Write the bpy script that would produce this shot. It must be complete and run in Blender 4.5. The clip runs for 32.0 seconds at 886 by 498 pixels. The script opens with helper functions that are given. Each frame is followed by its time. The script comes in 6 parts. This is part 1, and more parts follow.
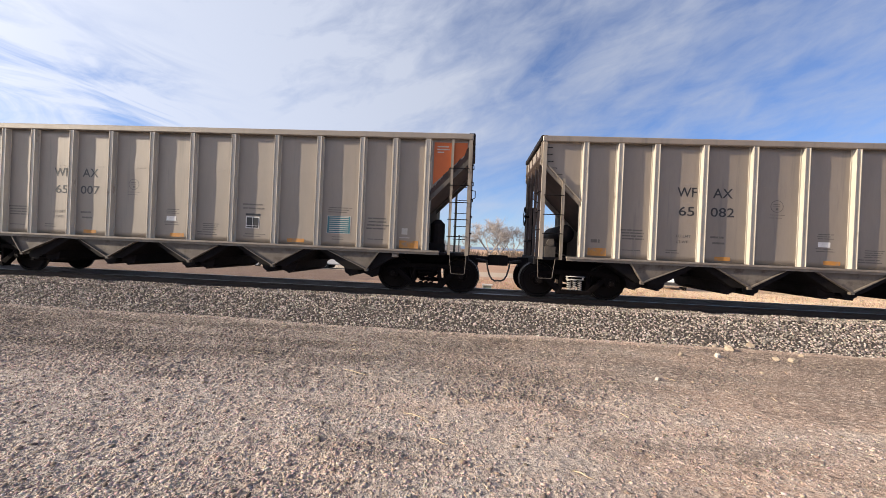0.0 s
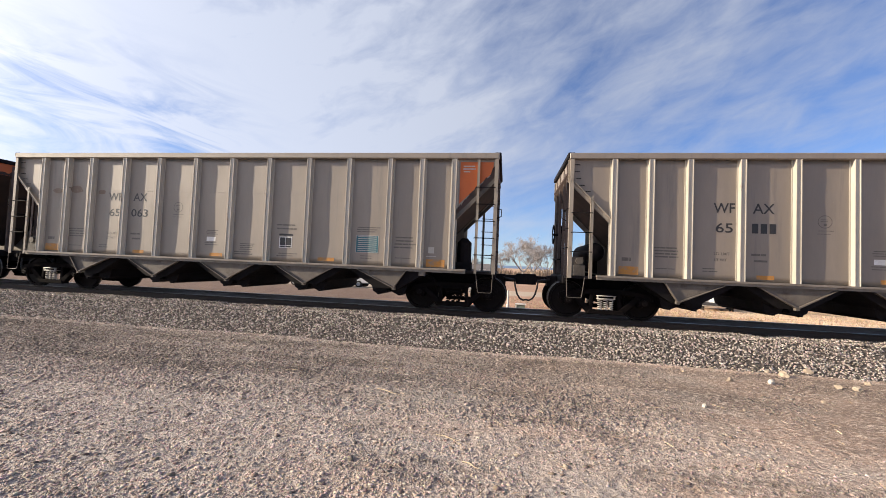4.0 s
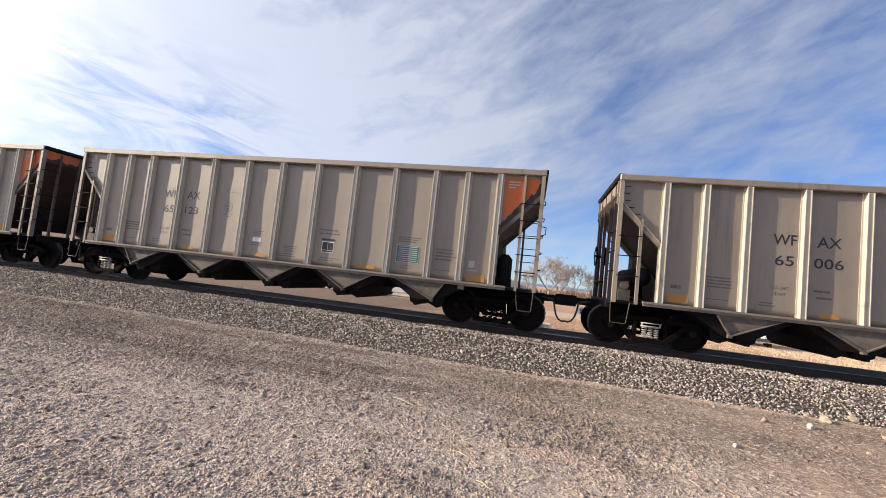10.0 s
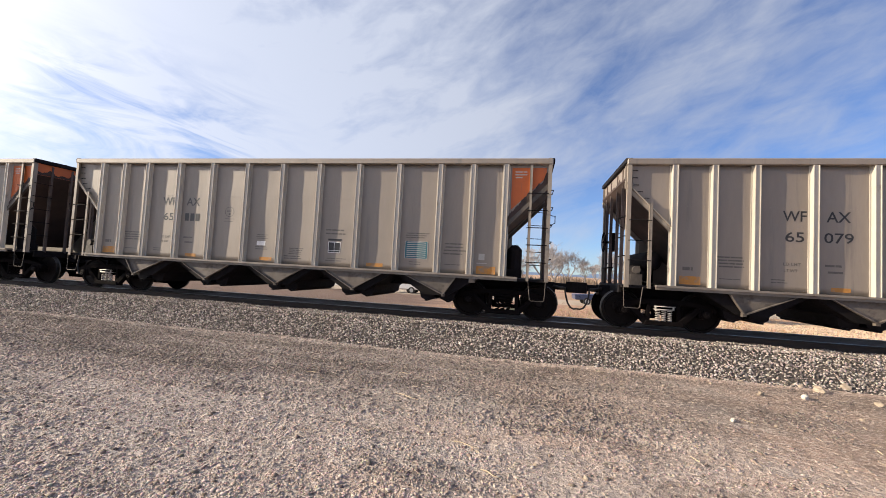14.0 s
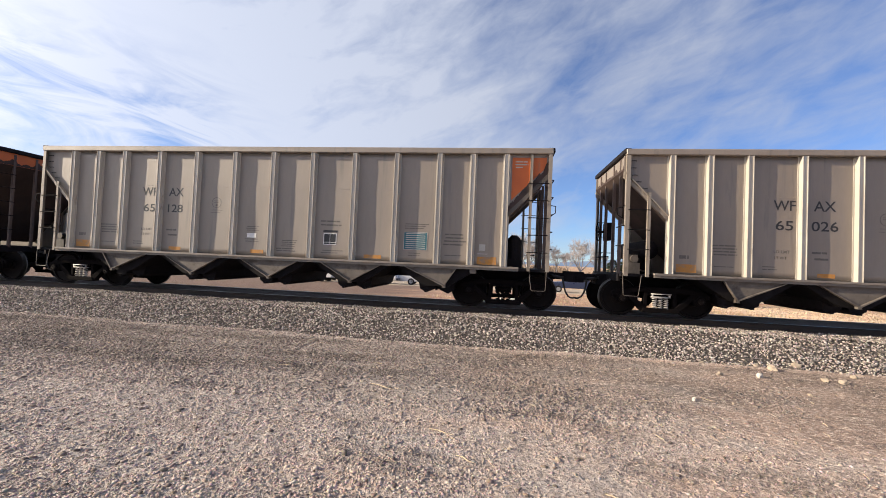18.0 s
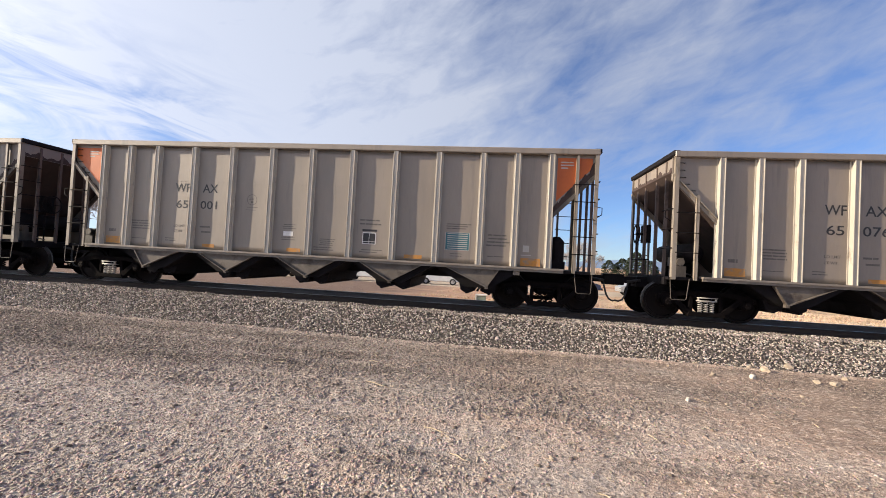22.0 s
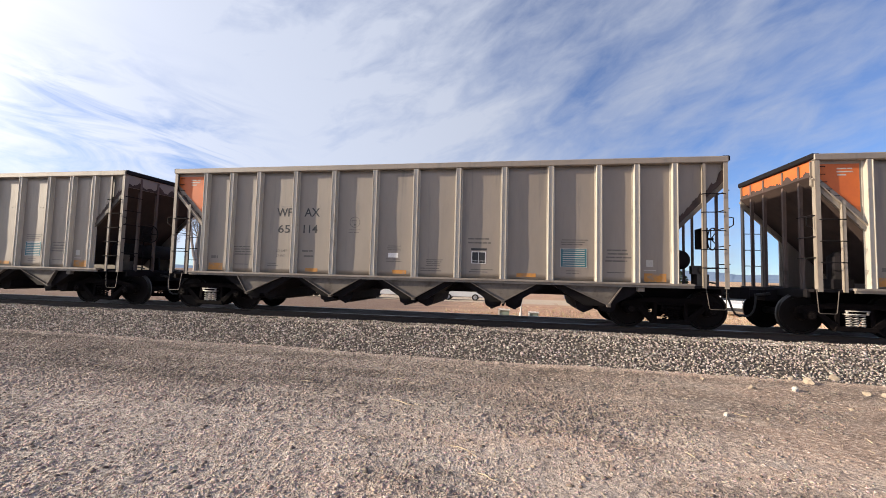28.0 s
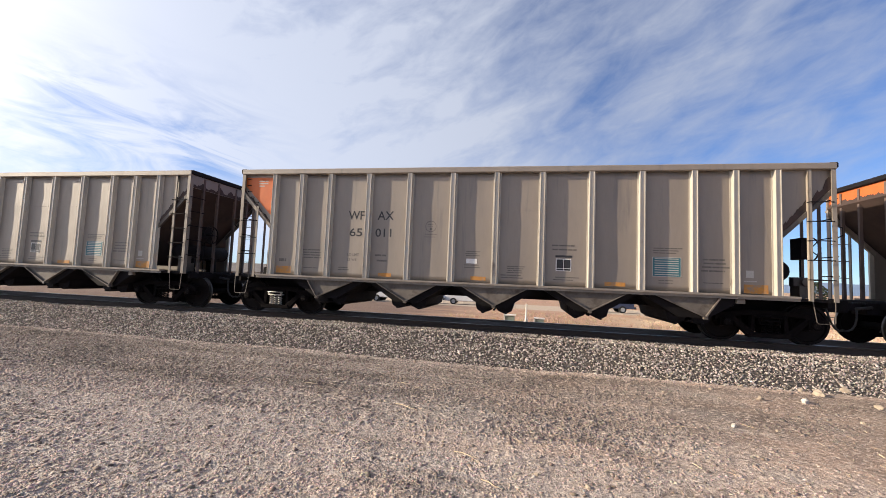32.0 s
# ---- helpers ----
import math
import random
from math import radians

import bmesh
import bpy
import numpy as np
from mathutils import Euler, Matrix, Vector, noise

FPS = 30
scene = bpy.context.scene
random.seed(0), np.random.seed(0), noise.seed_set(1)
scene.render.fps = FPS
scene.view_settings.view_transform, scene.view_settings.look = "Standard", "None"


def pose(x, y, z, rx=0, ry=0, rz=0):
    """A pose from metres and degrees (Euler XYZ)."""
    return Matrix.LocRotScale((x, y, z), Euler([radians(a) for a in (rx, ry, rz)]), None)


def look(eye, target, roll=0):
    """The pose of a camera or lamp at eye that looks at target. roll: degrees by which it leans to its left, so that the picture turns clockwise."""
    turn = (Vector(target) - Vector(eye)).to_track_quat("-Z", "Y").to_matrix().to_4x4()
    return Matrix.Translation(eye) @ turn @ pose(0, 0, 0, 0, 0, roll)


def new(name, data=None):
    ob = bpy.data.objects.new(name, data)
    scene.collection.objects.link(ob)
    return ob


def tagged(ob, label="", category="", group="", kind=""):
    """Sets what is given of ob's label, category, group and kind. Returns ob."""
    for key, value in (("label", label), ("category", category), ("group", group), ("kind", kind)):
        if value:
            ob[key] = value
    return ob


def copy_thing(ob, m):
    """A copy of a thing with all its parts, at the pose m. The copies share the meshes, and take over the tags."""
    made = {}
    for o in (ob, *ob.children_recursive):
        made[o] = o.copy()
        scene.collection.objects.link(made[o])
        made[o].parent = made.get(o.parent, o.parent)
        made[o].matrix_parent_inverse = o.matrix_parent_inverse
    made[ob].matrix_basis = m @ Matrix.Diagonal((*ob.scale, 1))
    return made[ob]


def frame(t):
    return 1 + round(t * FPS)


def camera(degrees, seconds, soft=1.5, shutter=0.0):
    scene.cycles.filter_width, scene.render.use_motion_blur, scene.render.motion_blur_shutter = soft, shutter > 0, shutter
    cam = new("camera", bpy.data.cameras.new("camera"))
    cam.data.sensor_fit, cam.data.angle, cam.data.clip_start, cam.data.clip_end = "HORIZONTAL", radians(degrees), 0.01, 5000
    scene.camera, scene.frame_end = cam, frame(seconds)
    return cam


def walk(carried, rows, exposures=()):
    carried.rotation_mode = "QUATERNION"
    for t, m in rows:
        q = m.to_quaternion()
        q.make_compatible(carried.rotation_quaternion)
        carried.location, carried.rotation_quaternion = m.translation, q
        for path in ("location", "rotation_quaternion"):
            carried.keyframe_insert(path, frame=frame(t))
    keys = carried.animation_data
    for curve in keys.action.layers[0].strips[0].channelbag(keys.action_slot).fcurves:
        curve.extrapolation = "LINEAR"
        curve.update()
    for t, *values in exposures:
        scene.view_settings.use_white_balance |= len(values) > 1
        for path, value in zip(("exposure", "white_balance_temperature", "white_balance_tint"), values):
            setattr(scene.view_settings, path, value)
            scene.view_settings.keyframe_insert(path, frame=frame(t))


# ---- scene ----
EYE = 1.85          # camera above the gravel
RAIL = 0.675        # rail top above the gravel
SIDE = 10.13        # distance to the outer face of the cars' ribs
TRACK_Y = SIDE + 1.60
PITCH = 16.15       # a car's length over its couplers

# the camera is held by one who stands still: turns only (seconds, yaw, pitch, roll)
TURNS = [
    (0, 4.23, -0.20, -2.51),
    (0.5, 4.67, 0.44, -2.30),
    (1, 5.15, 0.60, -2.69),
    (1.5, 5.65, 0.97, -2.52),
    (2, 6.78, 0.93, -2.74),
    (2.5, 7.74, 1.08, -2.44),
    (4.5, 9.16, 2.54, -2.81),
    (5, 9.68, 2.78, -3.24),
    (5.5, 9.60, 3.15, -3.42),
    (6, 9.05, 3.13, -3.80),
    (6.5, 8.77, 3.08, -4.15),
    (7, 9.00, 2.77, -4.52),
    (7.5, 9.73, 2.73, -4.64),
    (8, 10.98, 2.68, -4.46),
    (8.5, 11.89, 2.88, -5.15),
    (9, 12.64, 3.17, -5.48),
    (9.5, 12.75, 3.61, -5.67),
    (10, 12.19, 3.72, -6.20),
    (10.5, 11.36, 3.93, -6.20),
    (11, 11.07, 3.87, -5.97),
    (11.5, 11.05, 3.77, -5.44),
    (12, 11.21, 3.64, -4.67),
    (12.5, 11.45, 3.31, -4.00),
    (13, 11.55, 2.97, -3.57),
    (13.5, 11.60, 2.81, -3.24),
    (15.5, 10.85, 3.01, -3.35),
    (16, 10.67, 3.02, -3.56),
    (16.5, 10.32, 3.05, -3.56),
    (17, 9.73, 2.77, -3.43),
    (17.5, 8.81, 2.25, -3.14),
    (18, 7.83, 1.60, -2.48),
    (18.5, 6.93, 1.19, -1.86),
    (19, 6.66, 1.02, -1.77),
    (19.5, 6.24, 0.92, -1.81),
    (20, 6.12, 1.07, -1.97),
    (20.5, 6.44, 1.05, -2.61),
    (21, 6.68, 1.20, -2.86),
    (21.5, 7.07, 1.22, -3.25),
    (22, 7.35, 1.42, -3.12),
    (22.5, 7.64, 1.26, -3.17),
    (23, 7.76, 1.37, -2.91),
    (23.5, 8.01, 1.22, -2.44),
    (24, 8.15, 1.20, -2.29),
    (24.5, 8.42, 1.15, -2.25),
    (25, 8.68, 1.33, -2.26),
    (25.5, 9.14, 1.65, -2.16),
    (26, 9.48, 1.97, -2.02),
    (26.5, 9.92, 2.34, -1.92),
    (28.5, 10.35, 4.04, -1.47),
    (29, 10.38, 4.70, -1.59),
    (29.5, 10.61, 5.10, -1.87),
    (30, 10.74, 5.43, -2.19),
    (30.5, 11.05, 5.55, -2.56),
    (31, 11.17, 5.52, -2.54),
    (31.5, 11.40, 4.85, -2.60),
    (32, 11.13, 4.04, -2.37),
]
cam = camera(94.19, 32.0, soft=0.75)
walk(cam, [(t, pose(0, 0, EYE, 90 + p, r, y)) for t, y, p, r in TURNS], exposures=[(0, 0.76), (32, 0.76)])

# ---- sky and sun ----
SUN_AZ, SUN_EL = 12.5, 20.0     # degrees from the track's line towards the viewer, and up
sun_way = Vector((-math.cos(radians(SUN_AZ)) * math.cos(radians(SUN_EL)), -math.sin(radians(SUN_AZ)) * math.cos(radians(SUN_EL)), math.sin(radians(SUN_EL))))
sun_data = bpy.data.lights.new("sun", "SUN")
sun_data.energy, sun_data.angle, sun_data.color = 5.0, radians(0.5), (1.0, 0.85, 0.65)
sun = new("sun", sun_data)
sun.matrix_world = look((-40, -20, 40), Vector((-40, -20, 40)) - sun_way)

# bearing, height, narrowness, amount of cloud
PATCHES = [(-52, 24, 14, 0.62), (-22, 19, 20, 0.42), (-5, 15, 50, 0.22), (-30, 37, 30, -0.22), (6, 25, 55, -0.33), (16, 25, 160, 0.16), (34, 27, 20, -0.04), (34, 12, 16, -0.36), (15, 13, 90, -0.14), (2, 3, 45, -0.36), (120, 15, 3, -0.45)]

world = bpy.data.worlds.new("world")
scene.world = world
world.use_nodes = True
wt = world.node_tree
wt.nodes.clear()


def wn(kind, **sets):
    n = wt.nodes.new(kind)
    for k, v in sets.items():
        n.inputs[k].default_value = v
    return n


def wmath(op, a, b=None, clamp=False):
    n = wt.nodes.new("ShaderNodeMath")
    n.operation, n.use_clamp = op, clamp
    for i, v in enumerate((a, b)):
        if v is None:
            continue
        if isinstance(v, (int, float)):
            n.inputs[i].default_value = v
        else:
            wt.links.new(v, n.inputs[i])
    return n.outputs[0]


sky = wt.nodes.new("ShaderNodeTexSky")
sky.sky_type, sky.sun_disc = "NISHITA", False
sky.sun_elevation = radians(SUN_EL)
sky.sun_rotation = math.atan2(sun_way.x, sun_way.y)
sky.altitude, sky.air_density, sky.dust_density, sky.ozone_density = 1500, 1.0, 0.2, 3.0
coord = wt.nodes.new("ShaderNodeTexCoord")
sep = wt.nodes.new("ShaderNodeSeparateXYZ")
wt.links.new(coord.outputs["Generated"], sep.inputs[0])
up = wmath("MAXIMUM", sep.outputs[2], 0.0)


def cloud(scale, tilt, flat, detail, rough, seed, distort):
    """Noise on the dome of the sky, flattened into streaks that climb to the right by some degrees."""
    r = wt.nodes.new("ShaderNodeMapping")
    r.inputs["Rotation"].default_value = (0, radians(tilt), 0)
    wt.links.new(coord.outputs["Generated"], r.inputs[0])
    m = wt.nodes.new("ShaderNodeMapping")
    m.inputs["Scale"].default_value = (1, 1, flat)
    m.inputs["Location"].default_value = (seed, seed * 0.7, seed)
    wt.links.new(r.outputs[0], m.inputs[0])
    n = wn("ShaderNodeTexNoise", Scale=scale, Detail=detail, Roughness=rough, Distortion=distort)
    wt.links.new(m.outputs[0], n.inputs["Vector"])
    return n.outputs["Fac"]


def patch(az, el, sharp, amount):
    """A soft patch of thicker (or thinner) cloud round one bearing."""
    d = wt.nodes.new("ShaderNodeVectorMath")
    d.operation = "DOT_PRODUCT"
    d.inputs[1].default_value = (math.sin(radians(az)) * math.cos(radians(el)), math.cos(radians(az)) * math.cos(radians(el)), math.sin(radians(el)))
    wt.links.new(coord.outputs["Generated"], d.inputs[0])
    return wmath("MULTIPLY", wmath("POWER", wmath("MAXIMUM", d.outputs["Value"], 0.0), sharp), amount)


# thin high cloud: soft banks, slanting streaks and fine mottling
banks = cloud(2.3, 8, 1.8, 5, 0.50, 7.7, 0.4)
wisps = cloud(4.2, 20, 3.2, 8, 0.56, 3.1, 0.7)
fine = cloud(12.0, 24, 2.4, 6, 0.60, 1.3, 0.5)
toward = wmath("SUBTRACT", wmath("MULTIPLY", sep.outputs[0], -0.62), wmath("MULTIPLY", up, 0.10))
mass = wmath("ADD", wmath("ADD", wmath("MULTIPLY", wmath("SUBTRACT", banks, 0.5), 1.0), wmath("MULTIPLY", wmath("SUBTRACT", wisps, 0.5), 1.3)), wmath("MULTIPLY", wmath("SUBTRACT", fine, 0.5), 0.85))
cover = wmath("ADD", mass, 0.56)
for blob in PATCHES:
    cover = wmath("ADD", cover, patch(*blob))
# narrow clear rifts low in the cloud
rift = wmath("MULTIPLY", wmath("SUBTRACT", cloud(4.6, -12, 4.2, 8, 0.60, 4.4, 1.1), 0.44), 4.5, clamp=True)
cover = wmath("SUBTRACT", wmath("ADD", cover, 0.0, clamp=True), wmath("MULTIPLY", rift, wmath("ADD", patch(-53, 14.0, 140, 0.85), patch(-41, 12.8, 160, 0.80))))
cover = wmath("ADD", wmath("MULTIPLY", wmath("ADD", cover, 0.0, clamp=True), 0.84), 0.16)
low = wt.nodes.new("ShaderNodeMapRange")
low.inputs["From Min"].default_value, low.inputs["From Max"].default_value = -0.02, 0.05
wt.links.new(sep.outputs[2], low.inputs["Value"])
cover = wmath("MULTIPLY", wmath("MULTIPLY", cover, low.outputs[0]), 0.93)
glow = wmath("ADD", 0.70, wmath("MULTIPLY", wmath("MAXIMUM", wmath("ADD", toward, 0.15), 0.0), 0.55))
# the thin cloud glows round the hidden sun
dot = wt.nodes.new("ShaderNodeVectorMath")
dot.operation = "DOT_PRODUCT"
dot.inputs[1].default_value = tuple(sun_way)
wt.links.new(coord.outputs["Generated"], dot.inputs[0])
halo = wmath("MULTIPLY", wmath("POWER", wmath("MAXIMUM", dot.outputs["Value"], 0.0), 9.0), 4.8)
white = wt.nodes.new("ShaderNodeMix")
white.data_type = "RGBA"
white.inputs[0].default_value = 1.0
white.blend_type = "MULTIPLY"
white.inputs[6].default_value = (6.3, 6.8, 8.1, 1)
wt.links.new(glow, white.inputs[7])
warm = wt.nodes.new("ShaderNodeMix")
warm.data_type, warm.blend_type = "RGBA", "MULTIPLY"
warm.inputs[0].default_value = 1.0
warm.inputs[6].default_value = (7.2, 6.3, 5.2, 1)
wt.links.new(halo, warm.inputs[7])
bright = wt.nodes.new("ShaderNodeMix")
bright.data_type, bright.blend_type = "RGBA", "ADD"
bright.inputs[0].default_value = 1.0
wt.links.new(white.outputs[2], bright.inputs[6])
wt.links.new(warm.outputs[2], bright.inputs[7])
blend = wt.nodes.new("ShaderNodeMix")
blend.data_type = "RGBA"
wt.links.new(cover, blend.inputs[0])
tint = wt.nodes.new("ShaderNodeMix")
tint.data_type, tint.blend_type = "RGBA", "MULTIPLY"
tint.inputs[0].default_value = 1.0
tint.inputs[7].default_value = (0.80, 1.0, 1.34, 1)
wt.links.new(sky.outputs[0], tint.inputs[6])
wt.links.new(tint.outputs[2], blend.inputs[6])
wt.links.new(bright.outputs[2], blend.inputs[7])
back = wt.nodes.new("ShaderNodeBackground")
back.inputs["Strength"].default_value = 0.073
wt.links.new(blend.outputs[2], back.inputs["Color"])
wout = wt.nodes.new("ShaderNodeOutputWorld")
wt.links.new(back.outputs[0], wout.inputs["Surface"])


# ---- materials ----
def material(name, base, other=None, rough=0.6, metal=0.0, scale=3.0, stretch=(1, 1, 1), fine=40.0, bump=0.0, bump_scale=60.0, amount=1.0, stain=None, stain_at=0.62, stain_scale=1.2, stain_stretch=(1, 1, 1), vary=0.0, spec=0.5, place="Object"):
    """Base colour mottled with another at a large and a small scale, a third colour as stains, and fine relief."""
    m = bpy.data.materials.new(name)
    m.use_nodes = True
    t = m.node_tree
    b = t.nodes["Principled BSDF"]
    b.inputs["Roughness"].default_value, b.inputs["Metallic"].default_value = rough, metal
    b.inputs["Specular IOR Level"].default_value = spec
    tc = t.nodes.new("ShaderNodeTexCoord")

    def tex(sc, st, detail=6.0, ro=0.6):
        mp = t.nodes.new("ShaderNodeMapping")
        mp.inputs["Scale"].default_value = st
        t.links.new(tc.outputs[place], mp.inputs[0])
        if vary:
            oi = t.nodes.new("ShaderNodeObjectInfo")
            mu = t.nodes.new("ShaderNodeMath")
            mu.operation = "MULTIPLY"
            mu.inputs[1].default_value = 37.0
            t.links.new(oi.outputs["Random"], mu.inputs[0])
            t.links.new(mu.outputs[0], mp.inputs["Location"])
        n = t.nodes.new("ShaderNodeTexNoise")
        n.inputs["Scale"].default_value, n.inputs["Detail"].default_value, n.inputs["Roughness"].default_value = sc, detail, ro
        t.links.new(mp.outputs[0], n.inputs["Vector"])
        return n.outputs["Fac"]

    def ramp(fac, lo, hi):
        r = t.nodes.new("ShaderNodeMapRange")
        r.inputs["From Min"].default_value, r.inputs["From Max"].default_value = lo, hi
        t.links.new(fac, r.inputs["Value"])
        return r.outputs[0]

    def mix(fac, a, c):
        x = t.nodes.new("ShaderNodeMix")
        x.data_type = "RGBA"
        t.links.new(fac, x.inputs[0])
        for i, v in ((6, a), (7, c)):
            if isinstance(v, tuple):
                x.inputs[i].default_value = (*v, 1)
            else:
                t.links.new(v, x.inputs[i])
        return x.outputs[2]

    colour = base
    if other:
        colour = mix(ramp(tex(scale, stretch), 0.35, 0.68), base, other)
        small = tuple(0.72 * v for v in base)
        f = t.nodes.new("ShaderNodeMath")
        f.operation = "MULTIPLY"
        f.inputs[1].default_value = 0.55 * amount
        t.links.new(ramp(tex(fine, stretch), 0.45, 0.75), f.inputs[0])
        colour = mix(f.outputs[0], colour, small)
    if stain:
        colour = mix(ramp(tex(stain_scale, stain_stretch, 8.0, 0.65), stain_at, stain_at + 0.14), colour, stain)
    if vary:
        oi = t.nodes.new("ShaderNodeObjectInfo")
        hs = t.nodes.new("ShaderNodeHueSaturation")
        t.links.new(ramp2(t, oi.outputs["Random"], 1 - vary, 1 + vary), hs.inputs["Value"])
        if isinstance(colour, tuple):
            hs.inputs["Color"].default_value = (*colour, 1)
        else:
            t.links.new(colour, hs.inputs["Color"])
        colour = hs.outputs[0]
    if isinstance(colour, tuple):
        b.inputs["Base Color"].default_value = (*colour, 1)
    else:
        t.links.new(colour, b.inputs["Base Color"])
    if other:
        t.links.new(ramp2(t, tex(scale * 2.3, stretch), max(0.05, rough - 0.12), min(1, rough + 0.12)), b.inputs["Roughness"])
    if bump:
        bp = t.nodes.new("ShaderNodeBump")
        bp.inputs["Strength"].default_value, bp.inputs["Distance"].default_value = min(1.0, bump), 0.02
        t.links.new(tex(bump_scale, (1, 1, 1), 8.0), bp.inputs["Height"])
        t.links.new(bp.outputs[0], b.inputs["Normal"])
    return m


def ramp2(t, fac, lo, hi):
    r = t.nodes.new("ShaderNodeMapRange")
    r.inputs["To Min"].default_value, r.inputs["To Max"].default_value = lo, hi
    t.links.new(fac, r.inputs["Value"])
    return r.outputs[0]


def islands(name, colours, rough=0.85, bump=0.3, bump_scale=40.0, dusty=False):
    """Each loose piece of one mesh takes its own colour out of a row of colours."""
    m = bpy.data.materials.new(name)
    m.use_nodes = True
    t = m.node_tree
    b = t.nodes["Principled BSDF"]
    b.inputs["Roughness"].default_value = rough
    b.inputs["Specular IOR Level"].default_value = 0.3
    g = t.nodes.new("ShaderNodeNewGeometry")
    r = t.nodes.new("ShaderNodeValToRGB")
    el = r.color_ramp.elements
    while len(el) < len(colours):
        el.new(0.5)
    for i, c in enumerate(colours):
        el[i].position, el[i].color = i / (len(colours) - 1), (*c, 1)
    t.links.new(g.outputs["Random Per Island"], r.inputs[0])
    n = t.nodes.new("ShaderNodeTexNoise")
    n.inputs["Scale"].default_value = bump_scale
    tc = t.nodes.new("ShaderNodeTexCoord")
    t.links.new(tc.outputs["Object"], n.inputs["Vector"])
    x = t.nodes.new("ShaderNodeMix")
    x.data_type, x.blend_type = "RGBA", "MULTIPLY"
    x.inputs[0].default_value = 0.6
    t.links.new(r.outputs[0], x.inputs[6])
    t.links.new(n.outputs["Color"], x.inputs[7])
    hs = t.nodes.new("ShaderNodeHueSaturation")
    hs.inputs["Saturation"].default_value, hs.inputs["Value"].default_value = 0.95, 1.45
    t.links.new(x.outputs[2], hs.inputs["Color"])
    colour = hs.outputs[0]
    if dusty:
        d = t.nodes.new("ShaderNodeMix")
        d.data_type, d.blend_type = "RGBA", "MULTIPLY"
        d.inputs[7].default_value = (0.36, 0.355, 0.355, 1)
        t.links.new(coal_dust(t), d.inputs[0])
        t.links.new(colour, d.inputs[6])
        colour = d.outputs[2]
    t.links.new(colour, b.inputs["Base Color"])
    return m


def coal_dust(t):
    """Where dark dust lies on the lot: a broken strip along the track and scattered patches."""
    tc = t.nodes.new("ShaderNodeTexCoord")
    sp = t.nodes.new("ShaderNodeSeparateXYZ")
    t.links.new(tc.outputs["Object"], sp.inputs[0])

    def calc(op, a, c):
        n = t.nodes.new("ShaderNodeMath")
        n.operation = op
        for i, v in enumerate((a, c)):
            if isinstance(v, (int, float)):
                n.inputs[i].default_value = v
            else:
                t.links.new(v, n.inputs[i])
        return n.outputs[0]

    def ramp(v, lo, hi):
        r = t.nodes.new("ShaderNodeMapRange")
        r.inputs["From Min"].default_value, r.inputs["From Max"].default_value = lo, hi
        t.links.new(v, r.inputs["Value"])
        return r.outputs[0]

    def tex(scale, st, off):
        mp = t.nodes.new("ShaderNodeMapping")
        mp.inputs["Scale"].default_value, mp.inputs["Location"].default_value = st, (off, off, 0)
        t.links.new(tc.outputs["Object"], mp.inputs[0])
        n = t.nodes.new("ShaderNodeTexNoise")
        n.inputs["Scale"].default_value, n.inputs["Detail"].default_value, n.inputs["Roughness"].default_value = scale, 8.0, 0.62
        t.links.new(mp.outputs[0], n.inputs["Vector"])
        return n.outputs["Fac"]

    broken = calc("ADD", calc("MULTIPLY", ramp(tex(0.9, (0.35, 1.3, 1), 8.0), 0.38, 0.60), 0.62), 0.38)
    wander = calc("ADD", sp.outputs[1], calc("MULTIPLY", calc("SUBTRACT", tex(0.5, (0.6, 1, 1), 3.0), 0.5), 3.2))
    strip = calc("MULTIPLY", calc("MULTIPLY", ramp(wander, 4.9, 6.3), ramp(sp.outputs[1], 8.98, 8.75)), broken)
    spots = calc("MULTIPLY", calc("MULTIPLY", ramp(tex(1.0, (0.5, 1.6, 1), 21.0), 0.53, 0.64), 0.7), ramp(sp.outputs[1], 2.0, 3.4))
    return calc("MULTIPLY", calc("MAXIMUM", strip, spots), 0.9)


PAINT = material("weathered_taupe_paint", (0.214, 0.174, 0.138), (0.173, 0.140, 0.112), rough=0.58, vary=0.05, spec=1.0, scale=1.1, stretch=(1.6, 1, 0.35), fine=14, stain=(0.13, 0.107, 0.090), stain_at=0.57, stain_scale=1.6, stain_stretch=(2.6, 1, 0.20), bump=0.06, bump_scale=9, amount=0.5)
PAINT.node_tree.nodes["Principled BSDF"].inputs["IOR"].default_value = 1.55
# the sheets' paint again, lighter: sunlight on the ribs is put into the colour
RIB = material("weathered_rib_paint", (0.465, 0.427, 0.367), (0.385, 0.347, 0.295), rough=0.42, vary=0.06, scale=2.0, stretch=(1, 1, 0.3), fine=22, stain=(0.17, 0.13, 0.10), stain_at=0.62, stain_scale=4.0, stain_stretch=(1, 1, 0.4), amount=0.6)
SILL = material("dusty_sill_paint", (0.23, 0.20, 0.17), (0.165, 0.138, 0.115), rough=0.6, vary=0.08, scale=2.5, fine=18, stain=(0.13, 0.095, 0.075), stain_at=0.60, stain_scale=5.0, stain_stretch=(0.5, 1, 1))
ORANGE = material("faded_orange_paint", (0.53, 0.12, 0.02), (0.44, 0.095, 0.018), rough=0.5, vary=0.05, scale=2.0, fine=20, stain=(0.22, 0.10, 0.05), stain_at=0.63, stain_scale=2.5, stain_stretch=(2, 1, 0.4), amount=0.5)
PATCH = material("worn_amber_paint", (0.46, 0.20, 0.035), (0.34, 0.165, 0.05), rough=0.7, scale=7.0, fine=30, stain=(0.22, 0.175, 0.135), stain_at=0.51, stain_scale=5.0)
